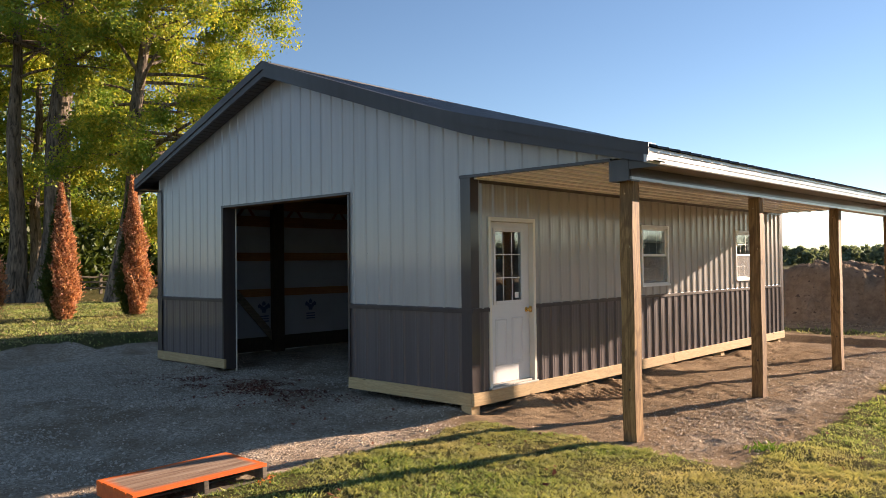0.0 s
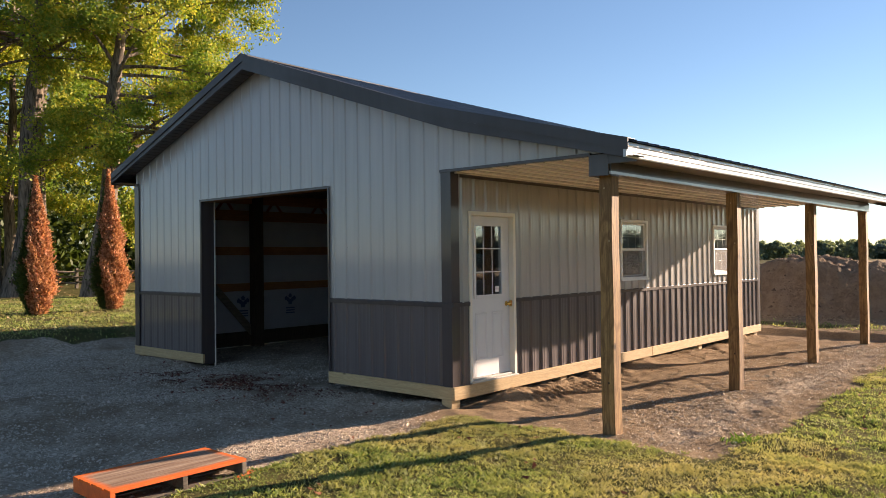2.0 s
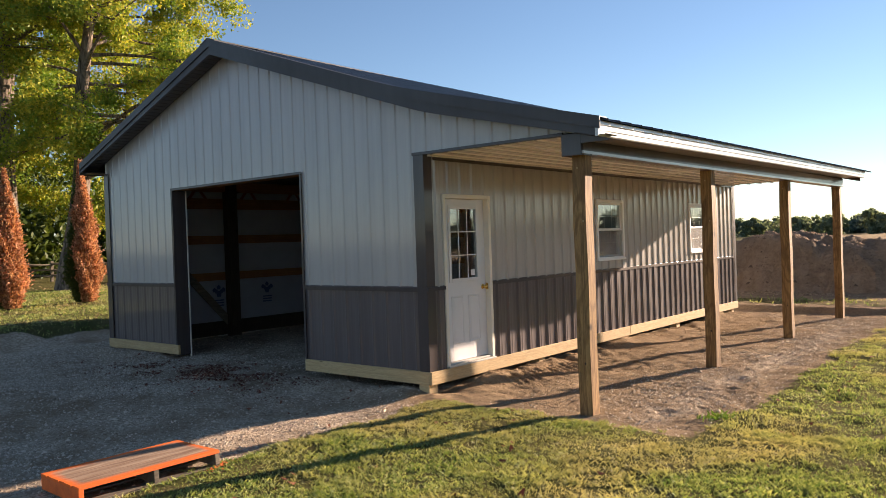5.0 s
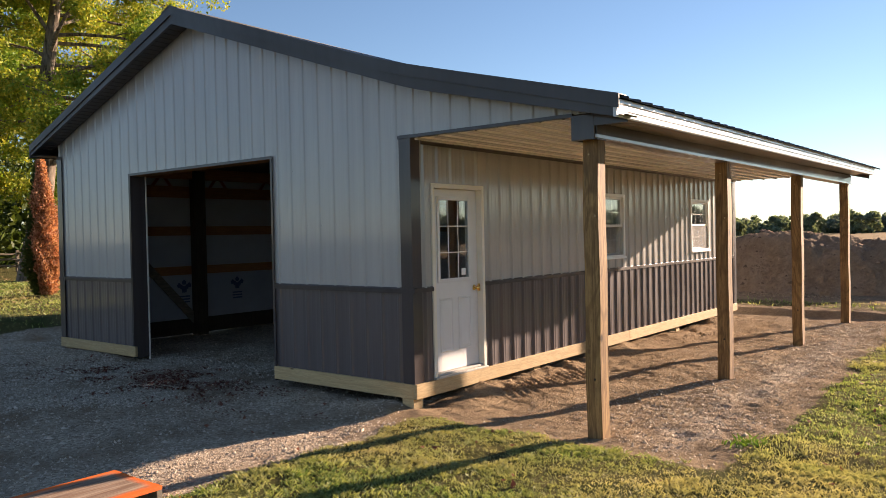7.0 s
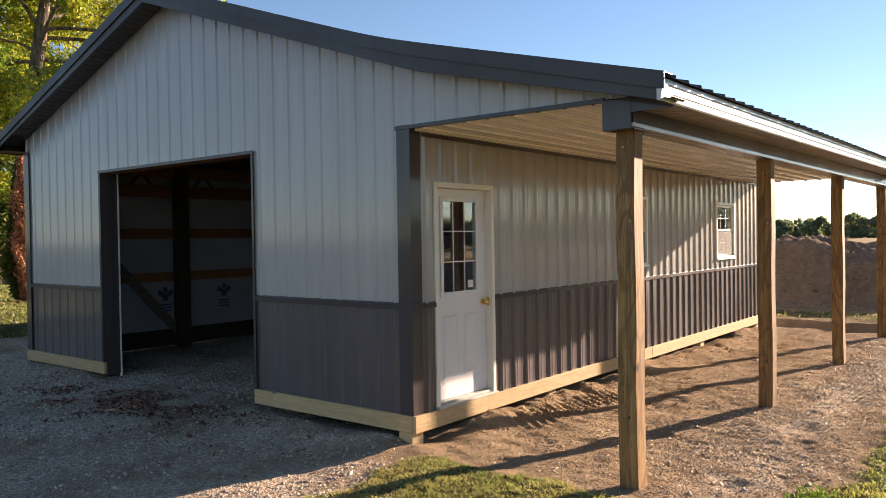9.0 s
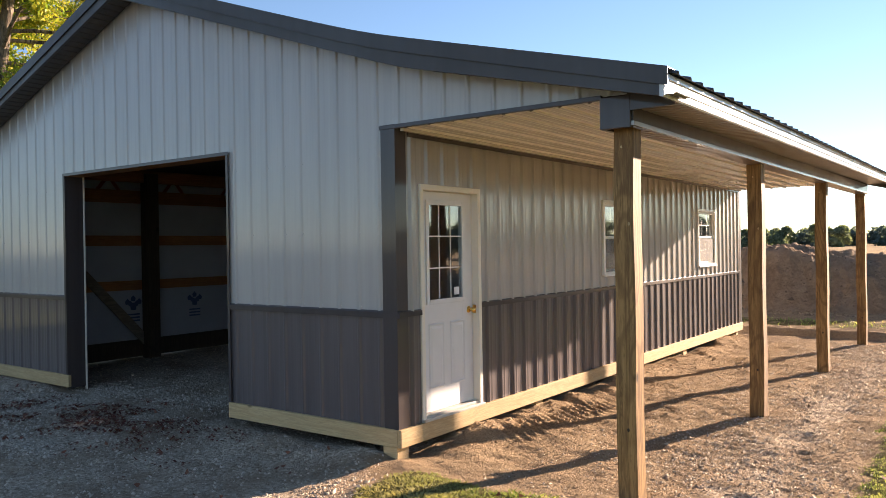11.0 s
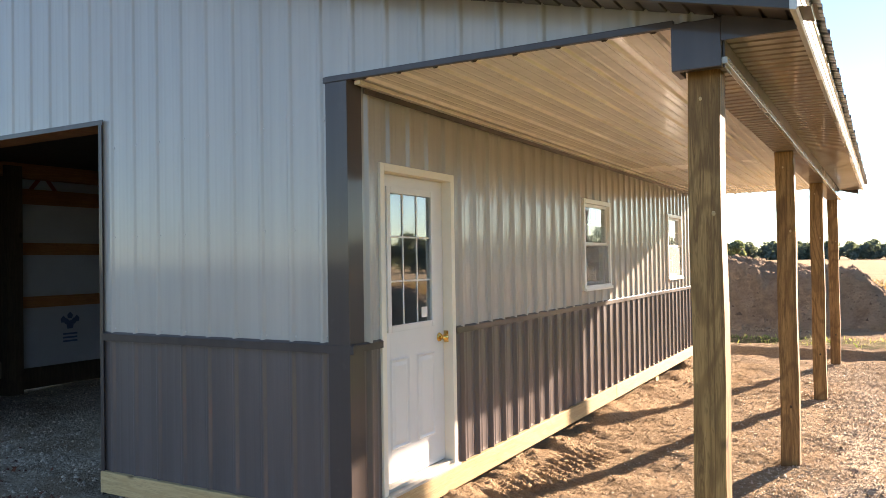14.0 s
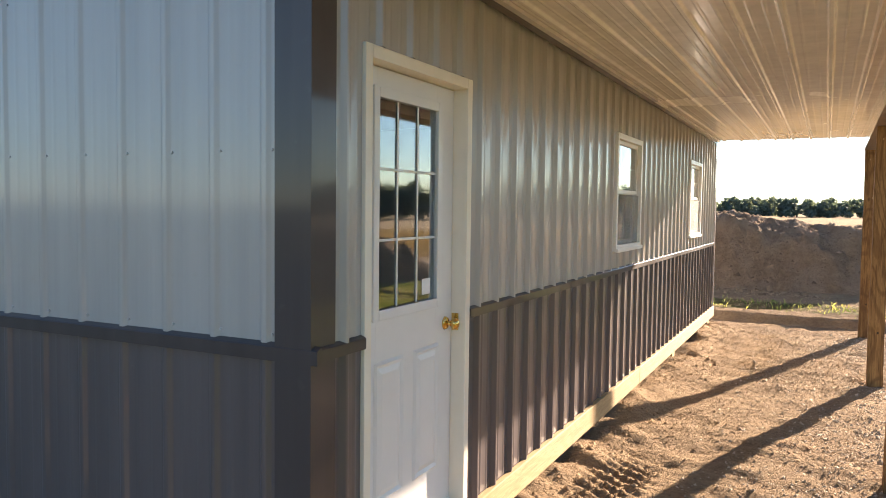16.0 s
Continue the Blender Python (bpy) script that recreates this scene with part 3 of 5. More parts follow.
def rail(x0, x1, y0, y1, face):
    """A folded ledge between the dark and the light steel: a sloped drip on top and a flat face."""
    bm = bmesh.new()
    if face == "front":
        prof = [(-0.001, 1.250), (-0.024, 1.240), (-0.0285, 1.236), (-0.0285, 1.190), (-0.024, 1.190), (-0.024, 1.2), (-0.001, 1.2)]
        a = [bm.verts.new((x0, p, z)) for p, z in prof]
        b = [bm.verts.new((x1, p, z)) for p, z in prof]
    else:
        prof = [(0.001, 1.246), (0.020, 1.238), (0.0235, 1.234), (0.0235, 1.196), (0.020, 1.196), (0.020, 1.204), (0.001, 1.204)]
        a = [bm.verts.new((p, y0, z)) for p, z in prof]
        b = [bm.verts.new((p, y1, z)) for p, z in prof]
    n = len(prof)
    for i in range(n):
        bm.faces.new((a[i], a[(i + 1) % n], b[(i + 1) % n], b[i]))
    bm.faces.new(a)
    bm.faces.new(b[::-1])
    bmesh.ops.recalc_face_normals(bm, faces=bm.faces)
    structure(part("rail_trim", bm, steel_trim), "charcoal drip rail between the two steel colours", "trim")


rail(-WID - 0.03, GAR0, 0, 0, "front")
rail(GAR1, 0.034, 0, 0, "front")
rail(0, 0, 0.0, DOOR0, "side")
rail(0, 0, DOOR1, LEN + 0.03, "side")

# garage doorway: jamb linings, header and bare wood edges
trim("jamb_trim", GAR0, GAR0 + 0.018, -0.024, 0.205, 0.12, GARZ, label="deep charcoal steel jamb lining")
trim("jamb_edge", GAR0 - 0.004, GAR0 + 0.024, 0.206, 0.226, 0.05, GARZ, frame_cream, "pale bare wood edge of the jamb")
trim("jamb_trim", GAR1 - 0.018, GAR1, -0.024, 0.205, 0.12, GARZ, label="deep charcoal steel jamb lining")
trim("header_trim", GAR0 - 0.03, GAR1 + 0.03, -0.026, -0.0205, GARZ - 0.012, GARZ + 0.022, bevel=0.0015)
trim("header_trim", GAR0 + 0.02, GAR1 - 0.02, -0.019, 0.205, GARZ - 0.012, GARZ, wood_girt, "wooden header soffit")
trim("opening_trim", GAR0 - 0.022, GAR0, -0.026, -0.0205, 0.27, GARZ - 0.014, bevel=0.0015)
trim("opening_trim", GAR1, GAR1 + 0.020, -0.026, -0.0205, 0.27, GARZ - 0.014, bevel=0.0015)
trim("porch_gable_trim", -0.155, 1.81, -0.032, -0.004, 2.728, 2.762, label="charcoal trim along the bottom of the porch gable")

# skirt boards and the short stubs that carry them
def skirt(name, x0, x1, y0, y1, material):
    structure(box(name, x0, x1, y0, y1, 0.142, 0.288, material, None, 0.006), "pale treated lumber skirt board under the steel", "skirt board")


skirt("skirt_board", -WID - 0.01, GAR0 + 0.06, -0.036, 0.002, wood_skirt_x)
skirt("skirt_board", GAR1 - 0.01, -0.002, -0.036, 0.002, wood_skirt_x)
skirt("skirt_board", 0.0, 0.038, -0.036, 4.88, wood_skirt_y)
skirt("skirt_board", 0.0, 0.038, 4.886, LEN + 0.02, wood_skirt_y)
for k, (sx, sy) in enumerate(((-0.085, 0.05), (-0.09, 2.33), (-0.09, 4.62), (-0.09, 6.9), (-0.09, LEN - 0.16), (-7.2, 0.1))):
    structure(box("stub_post", sx - 0.075, sx + 0.075, sy - 0.08, sy + 0.07, -0.20, 0.141, wood_skirt_x, None, 0.006), "short treated wood stub post carrying the skirt board", "post")

# added board below the far wall's floor line blocks light and keeps the underside dark
structure(box("foundation_board", -WID + 0.05, -0.2, LEN - 0.1, LEN - 0.06, -0.1, 0.148, wood_old, None, 0.003), "added board blocking light under the shed", "foundation")

# ---- roof ----
FRONT_Y, BACK_Y = -0.26, LEN + 0.30
roof = structure(thing("roof", "", "", RIDGE_X, 0, RIDGE_Z), "charcoal ribbed steel roof that flattens over the porch", "roof")


def roof_sheet(xs, name):
    """One nine-inch-ribbed sheet down the slope, with its folded edges."""
    prof = rib_profile(0.0, 4 * RIB, 0.03, high=0.022)
    vs, fs = [], []
    for y, d in prof:
        for x in xs:
            vs.append((x - RIDGE_X, y, roof_z(x) + d + 0.004 - RIDGE_Z))
    n = len(xs)
    for i in range(len(prof) - 1):
        for j in range(n - 1):
            a = i * n + j
            fs.append((a, a + 1, a + n + 1, a + n))
    return mesh_of(name, vs, fs, steel_roof_sheen)


right_xs = [RIDGE_X + 0.03, -2.5, -1.4] + [-1.2 + 0.12 * k for k in range(18)] + [1.2, 1.9, EAVE_X + 0.035]
left_xs = [RIDGE_X - 0.03, -5.5, -7.62]
sheet_r, sheet_l = roof_sheet(right_xs, "roof_panel"), roof_sheet(left_xs, "roof_panel")
y = FRONT_Y + 0.02
while y + 4 * RIB < BACK_Y + 0.6:
    for me in (sheet_r, sheet_l):
        ob = put_mesh("roof_panel", me, roof)
        ob.matrix_basis = pose(DRIFT * y if me is sheet_r else 0, y, 0.6 * LIFT * y if me is sheet_r else 0, math.degrees(math.atan(LIFT)) if me is sheet_r else 0)
    y += 4 * RIB


def slope_band(name, xs, y0, y1, top, bottom, material, label, parent=None):
    """A band that follows the roof line between y0 and y1, from roof_z - top to roof_z - bottom, or to the fascia's low edge."""
    bm = bmesh.new()
    rows = []
    for x in xs:
        z = roof_z(x)
        low = fascia_low(x) if bottom is None else z - bottom
        rows.append([bm.verts.new(p) for p in ((x, y0, z - top), (x, y1, z - top), (x, y1, low), (x, y0, low))])
    for a, b in zip(rows, rows[1:]):
        for i in range(4):
            bm.faces.new((a[i], b[i], b[(i + 1) % 4], a[(i + 1) % 4]))
    bm.faces.new(rows[0])
    bm.faces.new(rows[-1][::-1])
    bmesh.ops.recalc_face_normals(bm, faces=bm.faces)
    ob = structure(part(name, bm, material), label, "roof trim")
    return ob


rake_xs = [-7.64, -5.5, RIDGE_X - 0.001, RIDGE_X + 0.001, -2.5, -1.4] + [-1.2 + 0.12 * k for k in range(18)] + [1.2, 1.9, EAVE_X]
slope_band("rake_trim", rake_xs, FRONT_Y - 0.035, FRONT_Y + 0.10, -0.034, -0.028, steel_roof, "folded charcoal rake cap")
slope_band("rake_trim", rake_xs, FRONT_Y - 0.040, FRONT_Y - 0.030, -0.034, 0.080, steel_roof, "charcoal rake face")
slope_band("rake_fascia", rake_xs[:-1] + [EAVE_X - 0.03], FRONT_Y - 0.022, FRONT_Y + 0.010, 0.02, None, steel_roof, "charcoal steel fascia under the rake")


def rake_soffit():
    """Narrow soffit boards under the front overhang, grooved every ten centimetres."""
    bm = bmesh.new()
    rows, x = [], -7.60
    while x < EAVE_X - 0.06:
        for dx, d in ((0.0, 0.0), (0.078, 0.0), (0.084, 0.010), (0.098, 0.010)):
            z = fascia_low(x + dx) + 0.022 + d
            rows.append([bm.verts.new((x + dx, yy, z)) for yy in (FRONT_Y + 0.011, -0.020)])
        x += 0.10
    for a, b in zip(rows, rows[1:]):
        bm.faces.new((a[0], a[1], b[1], b[0]))
    structure(part("rake_soffit", bm, steel_trim), "dark grooved soffit under the front overhang", "soffit")


rake_soffit()
slope_band("roof_deck", rake_xs[:-1] + [EAVE_X - 0.06], FRONT_Y + 0.012, BACK_Y - 0.02, 0.004, 0.09, wood_dark, "wooden roof deck under the steel")
slope_band("rake_trim", rake_xs, BACK_Y + 0.01, BACK_Y + 0.02, -0.034, 0.15, steel_roof, "charcoal rake face")
slope_band("ridge_cap", [RIDGE_X - 0.17, RIDGE_X, RIDGE_X + 0.17], FRONT_Y - 0.045, BACK_Y + 0.03, -0.045, -0.032, steel_roof, "charcoal ridge cap")
zl = roof_z(-7.62)
trim("eave_fascia", -7.66, -7.635, FRONT_Y - 0.03, BACK_Y, zl - 0.17, zl - 0.005, steel_roof, "charcoal eave fascia")
trim("eave_soffit", -7.634, -WID - 0.026, FRONT_Y + 0.012, BACK_Y - 0.02, zl - 0.155, zl - 0.148, steel_roof, "charcoal eave soffit")

# ---- porch ----
def drifted(ob):
    """Shear a part of the porch's outer edge by its drift."""
    ob.data.transform(Matrix(((1, DRIFT, 0, 0), (0, 1, 0, 0), (0, 0, 1, 0), (0, 0, 0, 1))))
    return ob


BEAM0, BEAM1, BEAM_Z = 1.835, 2.005, 2.55
CEIL = 2.738


def ribbed_under(name, u0, u1, phase, place, material, label, category, spacing=RIB, high=0.016):
    """Ribbed sheet seen from below; place(u, depth) gives its two ends."""
    vs, fs = [], []
    if spacing == RIB:
        prof = rib_profile(u0, u1, phase, high=high)
    else:
        prof = []
        k = 0
        while u0 + k * spacing < u1:
            a = u0 + k * spacing
            prof += [(a, 0.0), (a + spacing * 0.62, 0.0), (a + spacing * 0.68, -high), (a + spacing * 0.94, -high)]
            k += 1
    for u, d in prof:
        vs += place(u, d)
    for i in range(len(prof) - 1):
        fs.append((2 * i, 2 * i + 2, 2 * i + 3, 2 * i + 1))
    return structure(put_mesh(name, mesh_of(name, vs, fs, material)), label, category)


ribbed_under("porch_ceiling", 0.024, BEAM0 + 0.085, 0.115, lambda u, d: [(u, -0.002, CEIL - d), (u, LEN + 0.05, CEIL - d)], steel_cream, "glossy cream ribbed steel porch ceiling", "ceiling")
trim("ceiling_back", 0.03, BEAM1, 0.005, LEN + 0.05, CEIL + 0.012, CEIL + 0.03, wood_dark, "boards above the porch ceiling")
trim("ceiling_trim", 0.022, 0.062, 0.03, LEN, CEIL - 0.026, CEIL - 0.004, steel_cream, "cream angle where wall meets ceiling", 0.002)
# dark strip stands for both the closure and the shadow line under the ceiling
trim("wall_top_trim", 0.0205, 0.027, 0.12, LEN, CEIL - 0.062, CEIL - 0.0265, steel_trim, "dark strip for the closure and shadow line at the wall top", 0.0015)
drifted(trim("porch_beam", BEAM0 + 0.004, BEAM1 - 0.004, 0.0, LEN + 0.06, BEAM_Z + 0.016, 2.735, wood_dark, "porch beam boxed in steel"))
drifted(trim("beam_cover", BEAM1 - 0.003, BEAM1 + 0.006, -0.03, LEN + 0.08, BEAM_Z + 0.012, 2.70, steel_trim, "charcoal steel cover on the outer face of the beam", 0.002))
drifted(trim("beam_cover", BEAM0 - 0.006, BEAM0 + 0.003, 0.0, LEN + 0.06, BEAM_Z + 0.006, CEIL, steel_cream, "cream steel cover on the inner face of the beam", 0.002))
drifted(trim("beam_edge", BEAM1 + 0.004, BEAM1 + 0.030, -0.02, LEN + 0.08, BEAM_Z - 0.008, BEAM_Z + 0.022, steel_edge, "pale folded edge along the bottom of the beam", 0.003))
drifted(ribbed_under("beam_soffit", 0.0, LEN + 0.06, 0, lambda u, d: [(BEAM0, u, BEAM_Z - d), (BEAM1 + 0.004, u, BEAM_Z - d)], steel_soffit, "brown-grey ribbed soffit under the beam", "soffit", 0.10, 0.010))
drifted(ribbed_under("eave_soffit", -0.028, BACK_Y, 0, lambda u, d: [(BEAM1 + 0.005, u, 2.668 - d + LIFT * u), (EAVE_X - 0.045, u, 2.660 - d + LIFT * u)], steel_soffit, "brown-grey ribbed soffit under the porch eave", "soffit", 0.10, 0.007))
eb = bmesh.new()
ends = []
for yy in (-0.036, -0.029):
    ends.append([eb.verts.new((x, yy, z)) for x, z in ((2.013, 2.640), (EAVE_X - 0.05, 2.640), (EAVE_X - 0.05, fascia_low(EAVE_X) + 0.028), (2.013, fascia_low(2.013) + 0.026))])
eb.faces.new(ends[0])
eb.faces.new(ends[1][::-1])
for k in range(4):
    eb.faces.new((ends[0][k], ends[1][k], ends[1][(k + 1) % 4], ends[0][(k + 1) % 4]))
bmesh.ops.recalc_face_normals(eb, faces=eb.faces)
structure(part("soffit_end", eb, steel_trim), "charcoal trim where the two soffits meet", "trim")
# stepped fascia: three folds down its face
fb = bmesh.new()
fprof = [(-0.052, 2.655), (-0.030, 2.650), (-0.022, 2.660), (-0.022, 2.700), (-0.016, 2.706), (-0.016, 2.748), (-0.006, 2.756), (-0.006, 2.788), (-0.052, 2.788)]
fa = [fb.verts.new((EAVE_X + p, FRONT_Y - 0.028, z)) for p, z in fprof]
fz = [fb.verts.new((EAVE_X + p, BACK_Y + 0.008, z + LIFT * BACK_Y)) for p, z in fprof]
for i in range(len(fprof)):
    j = (i + 1) % len(fprof)
    fb.faces.new((fa[i], fa[j], fz[j], fz[i]))
fb.faces.new(fa)
fb.faces.new(fz[::-1])
bmesh.ops.recalc_face_normals(fb, faces=fb.faces)
structure(drifted(part("eave_fascia", fb, steel_white)), "white folded steel fascia along the porch eave", "fascia")

cap_bm = bmesh.new()
add_box(cap_bm, 1.800, 2.012, -0.036, -0.004, 2.530, 2.742, 0.004)
add_box(cap_bm, 2.0125, 2.022, -0.0035, 0.16, 2.530, 2.655, 0.003)
add_box(cap_bm, 1.800, 1.828, -0.0035, 0.14, 2.530, 2.735, 0.003)
structure(part("beam_end_cover", cap_bm, steel_trim), "charcoal steel wrap on the end of the beam", "trim")


def porch_post(px, py):
    h0, h1 = -0.35, BEAM_Z - 0.004
    t = thing("porch_post", "square treated wooden porch post with knots", "post", px, py, 0.0, "porch posts")
    bm = bmesh.new()
    vs = []
    for k in range(9):
        z = h0 + (h1 - h0) * k / 8
        o = 0.004 * math.sin(k * 1.7 + py)
        vs.append([bm.verts.new((sx * 0.070 + o, sy * 0.070 + o * 0.5, z)) for sx, sy in ((-1, -1), (1, -1), (1, 1), (-1, 1))])
    for a, b in zip(vs, vs[1:]):
        for i in range(4):
            bm.faces.new((a[i], a[(i + 1) % 4], b[(i + 1) % 4], b[i]))
    bm.faces.new(vs[0][::-1])
    bm.faces.new(vs[-1])
    long_edges = [e for e in bm.edges if abs(e.verts[0].co.z - e.verts[1].co.z) > 0.2]
    bmesh.ops.bevel(bm, geom=long_edges, offset=0.008, segments=2, affect="EDGES")
    part("shaft", bm, wood_post, t)
    for kz, kx, r in ((2.42, -0.012, 0.007), (1.90, 0.035, 0.009), (0.50 + 0.1 * math.sin(py), 0.01, 0.010)):
        bm = bmesh.new()
        bmesh.ops.create_uvsphere(bm, u_segments=10, v_segments=6, radius=1.0, matrix=pose(kx, -0.071, kz) @ Matrix.Diagonal((r, 0.004, r * 1.3, 1)))
        part("knot", bm, wood_skirt_x if kz > 1.5 else wood_dark, t, "pale dowel-like knot" if kz > 1.5 else "dark knot")
    return t


for px, py in ((1.912, 0.15), (1.942, 3.36), (1.974, 6.60), (2.004, 9.87)):
    porch_post(px, py)


# ---- entry door ----
def entry_door():
    d = structure(thing("door_1", "", "", 0.0, (DOOR0 + DOOR1) / 2, DOORZ0), "closed white entry door with nine panes in a cream frame", "door")
    w = (DOOR1 - DOOR0) / 2
    h = DOORZ1 - DOORZ0
    fb = bmesh.new()
    add_box(fb, -0.16, 0.016, -w, -w + 0.048, 0.0, h, 0.004)
    add_box(fb, -0.16, 0.016, w - 0.048, w, 0.0, h, 0.004)
    add_box(fb, -0.16, 0.016, -w + 0.0485, w - 0.0485, h - 0.048, h, 0.004)
    add_box(fb, -0.135, -0.105, -w + 0.049, -w + 0.062, 0.04, h - 0.05, 0.002)
    part("door_frame", fb, frame_cream, d)
    sb = bmesh.new()
    add_box(sb, -0.16, 0.042, -w - 0.004, w + 0.0, 0.004, 0.024, 0.004)
    add_box(sb, -0.10, 0.000, -w + 0.05, w - 0.05, 0.0245, 0.046, 0.003)
    part("threshold", sb, sill_tan, d, "pale metal door sill")
    s0, s1, z0, z1 = -w + 0.050, w - 0.050, 0.050, h - 0.052
    g0, g1, gz0, gz1 = -0.265, 0.245, 1.30 - DOORZ0, 2.14 - DOORZ0
    xf, xb = -0.058, -0.100
    sb = bmesh.new()
    add_box(sb, xb, xf, s0, g0, z0, z1, 0.002)
    add_box(sb, xb, xf, g1, s1, z0, z1, 0.002)
    add_box(sb, xb, xf, g0, g1, z0, gz0, 0.0)
    add_box(sb, xb, xf, g0, g1, gz1, z1, 0.0)
    slab = part("slab", sb, door_white, d)
    # raised panels low on the door
    for c0, c1 in ((-0.275, -0.045), (0.045, 0.275)):
        pb = bmesh.new()
        outer = [(c0, 0.245), (c1, 0.245), (c1, 0.815), (c0, 0.815)]
        rings = []
        for inset, dx in ((0.0, 0.0005), (0.012, 0.010), (0.026, 0.002), (0.050, 0.009)):
            rings.append([pb.verts.new((xf + dx, a + (inset if a == c0 else -inset), b + (inset if b < 0.5 else -inset))) for a, b in outer])
        for r0, r1 in zip(rings, rings[1:]):
            for i in range(4):
                pb.faces.new((r0[i], r0[(i + 1) % 4], r1[(i + 1) % 4], r1[i]))
        pb.faces.new(rings[-1])
        part("raised_panel", pb, door_white, d)
    lb = bmesh.new()
    for a0, a1, b0, b1 in ((g0 - 0.035, g0 + 0.006, gz0 - 0.035, gz1 + 0.035), (g1 - 0.006, g1 + 0.035, gz0 - 0.035, gz1 + 0.035), (g0 + 0.0065, g1 - 0.0065, gz0 - 0.035, gz0 + 0.006), (g0 + 0.0065, g1 - 0.0065, gz1 - 0.006, gz1 + 0.035)):
        add_box(lb, xf + 0.0005, xf + 0.013, a0, a1, b0, b1, 0.004)
    part("glazing_bead", lb, door_white, d)
    box("glass", -0.071, -0.066, g0, g1, gz0, gz1, glass, d, 0.0).visible_shadow = False
    for k in (1, 2):
        yy = g0 + (g1 - g0) * k / 3
        box("muntin", -0.0655, -0.0600, yy - 0.0055, yy + 0.0055, gz0 + 0.006, gz1 - 0.006, vinyl_white, d, 0.002)
        zz = gz0 + (gz1 - gz0) * k / 3
        for j in range(3):
            ya = g0 + (g1 - g0) * j / 3 + 0.006
            yb = g0 + (g1 - g0) * (j + 1) / 3 - 0.006
            box("muntin", -0.0655, -0.0600, ya, yb, zz - 0.0055, zz + 0.0055, vinyl_white, d, 0.002)
    box("paper_label", -0.0655, -0.0645, g1 - 0.115, g1 - 0.04, gz0 + 0.03, gz0 + 0.10, sticker, d, 0.0, "small white paper label on the glass")
    kb = bmesh.new()
    rose = pose(xf + 0.004, s1 - 0.062, 1.18 - DOORZ0, 0, 90, 0)
    bmesh.ops.create_cone(kb, cap_ends=True, segments=24, radius1=0.032, radius2=0.026, depth=0.010, matrix=rose)
    bmesh.ops.create_cone(kb, cap_ends=True, segments=16, radius1=0.011, radius2=0.011, depth=0.034, matrix=rose @ pose(0, 0, 0.018))
    bmesh.ops.create_uvsphere(kb, u_segments=20, v_segments=12, radius=0.027, matrix=rose @ pose(0, 0, 0.046) @ Matrix.Diagonal((1, 1, 0.8, 1)))
    for f in kb.faces:
        f.smooth = True
    part("door_knob", kb, brass, d, "polished brass knob")
    box("strike_plate", -0.055, -0.02, w - 0.0495, w - 0.047, 1.14 - DOORZ0, 1.22 - DOORZ0, brass, d, 0.0, "brass strike plate")


entry_door()


# ---- double-hung windows ----
def hung_window(name, y0, y1):
    wdw = structure(thing(name, "", "", 0.0, (y0 + y1) / 2, WIN_Z0), "white vinyl double-hung window with a screened lower half", "window")
    w, h = (y1 - y0) / 2, WIN_Z1 - WIN_Z0
    fb = bmesh.new()
    for a in ((-w, -w + 0.045, 0, h), (w - 0.045, w, 0, h), (-w + 0.0455, w - 0.0455, h - 0.045, h), (-w + 0.0455, w - 0.0455, 0, 0.05)):
        add_box(fb, -0.10, 0.034, *a, 0.004)
    part("window_frame", fb, vinyl_white, wdw)
    box("window_sill", 0.0345, 0.050, -w - 0.004, w + 0.004, -0.004, 0.026, vinyl_white, wdw, 0.004)
    mid_z = h * 0.50
    box("insect_screen", 0.010, 0.0115, -w + 0.047, w - 0.047, 0.052, mid_z - 0.012, screen_mesh, wdw, 0.0, "grey insect screen over the lower half").visible_shadow = False
    for nm, xo, lo, hi in (("upper_sash", -0.010, mid_z - 0.005, h - 0.046), ("lower_sash", -0.040, 0.051, mid_z + 0.02)):
        sb = bmesh.new()
        a0, a1 = -w + 0.046, w - 0.046
        t = 0.032
        for a in ((a0, a0 + t, lo, hi), (a1 - t, a1, lo, hi), (a0 + t + 0.0005, a1 - t - 0.0005, lo, lo + t), (a0 + t + 0.0005, a1 - t - 0.0005, hi - t, hi)):
            add_box(sb, xo - 0.022, xo + 0.010, *a, 0.003)
        sash = part(nm, sb, vinyl_white, wdw)
        g0, g1, z0, z1 = a0 + t, a1 - t, lo + t, hi - t
        box("pane", xo - 0.010, xo - 0.005, g0, g1, z0, z1, glass, sash, 0.0).visible_shadow = False
        for k in (1, 2):
            yy = g0 + (g1 - g0) * k / 3
            box("muntin", xo - 0.0150, xo - 0.0105, yy - 0.006, yy + 0.006, z0, z1, vinyl_white, sash, 0.0)
        zz = (z0 + z1) / 2
        for j in range(3):
            ya = g0 + (g1 - g0) * j / 3 + (0.0063 if j else 0)
            yb = g0 + (g1 - g0) * (j + 1) / 3 - (0.0063 if j < 2 else 0)
            box("muntin", xo - 0.0150, xo - 0.0105, ya, yb, zz - 0.006, zz + 0.006, vinyl_white, sash, 0.0)


hung_window("window_1", *WINDOWS[0])
hung_window("window_2", *WINDOWS[1])

# ---- inside, seen through the garage doorway ----
IN_X = -WID + 0.142
for z0, z1 in ((2.53, 2.73), (1.86, 2.02), (1.16, 1.31)):
    structure(box("wall_girt", IN_X, IN_X + 0.04, 0.16, LEN - 0.16, z0, z1, wood_girt, None, 0.003), "reddish brown horizontal wooden girt", "girt")
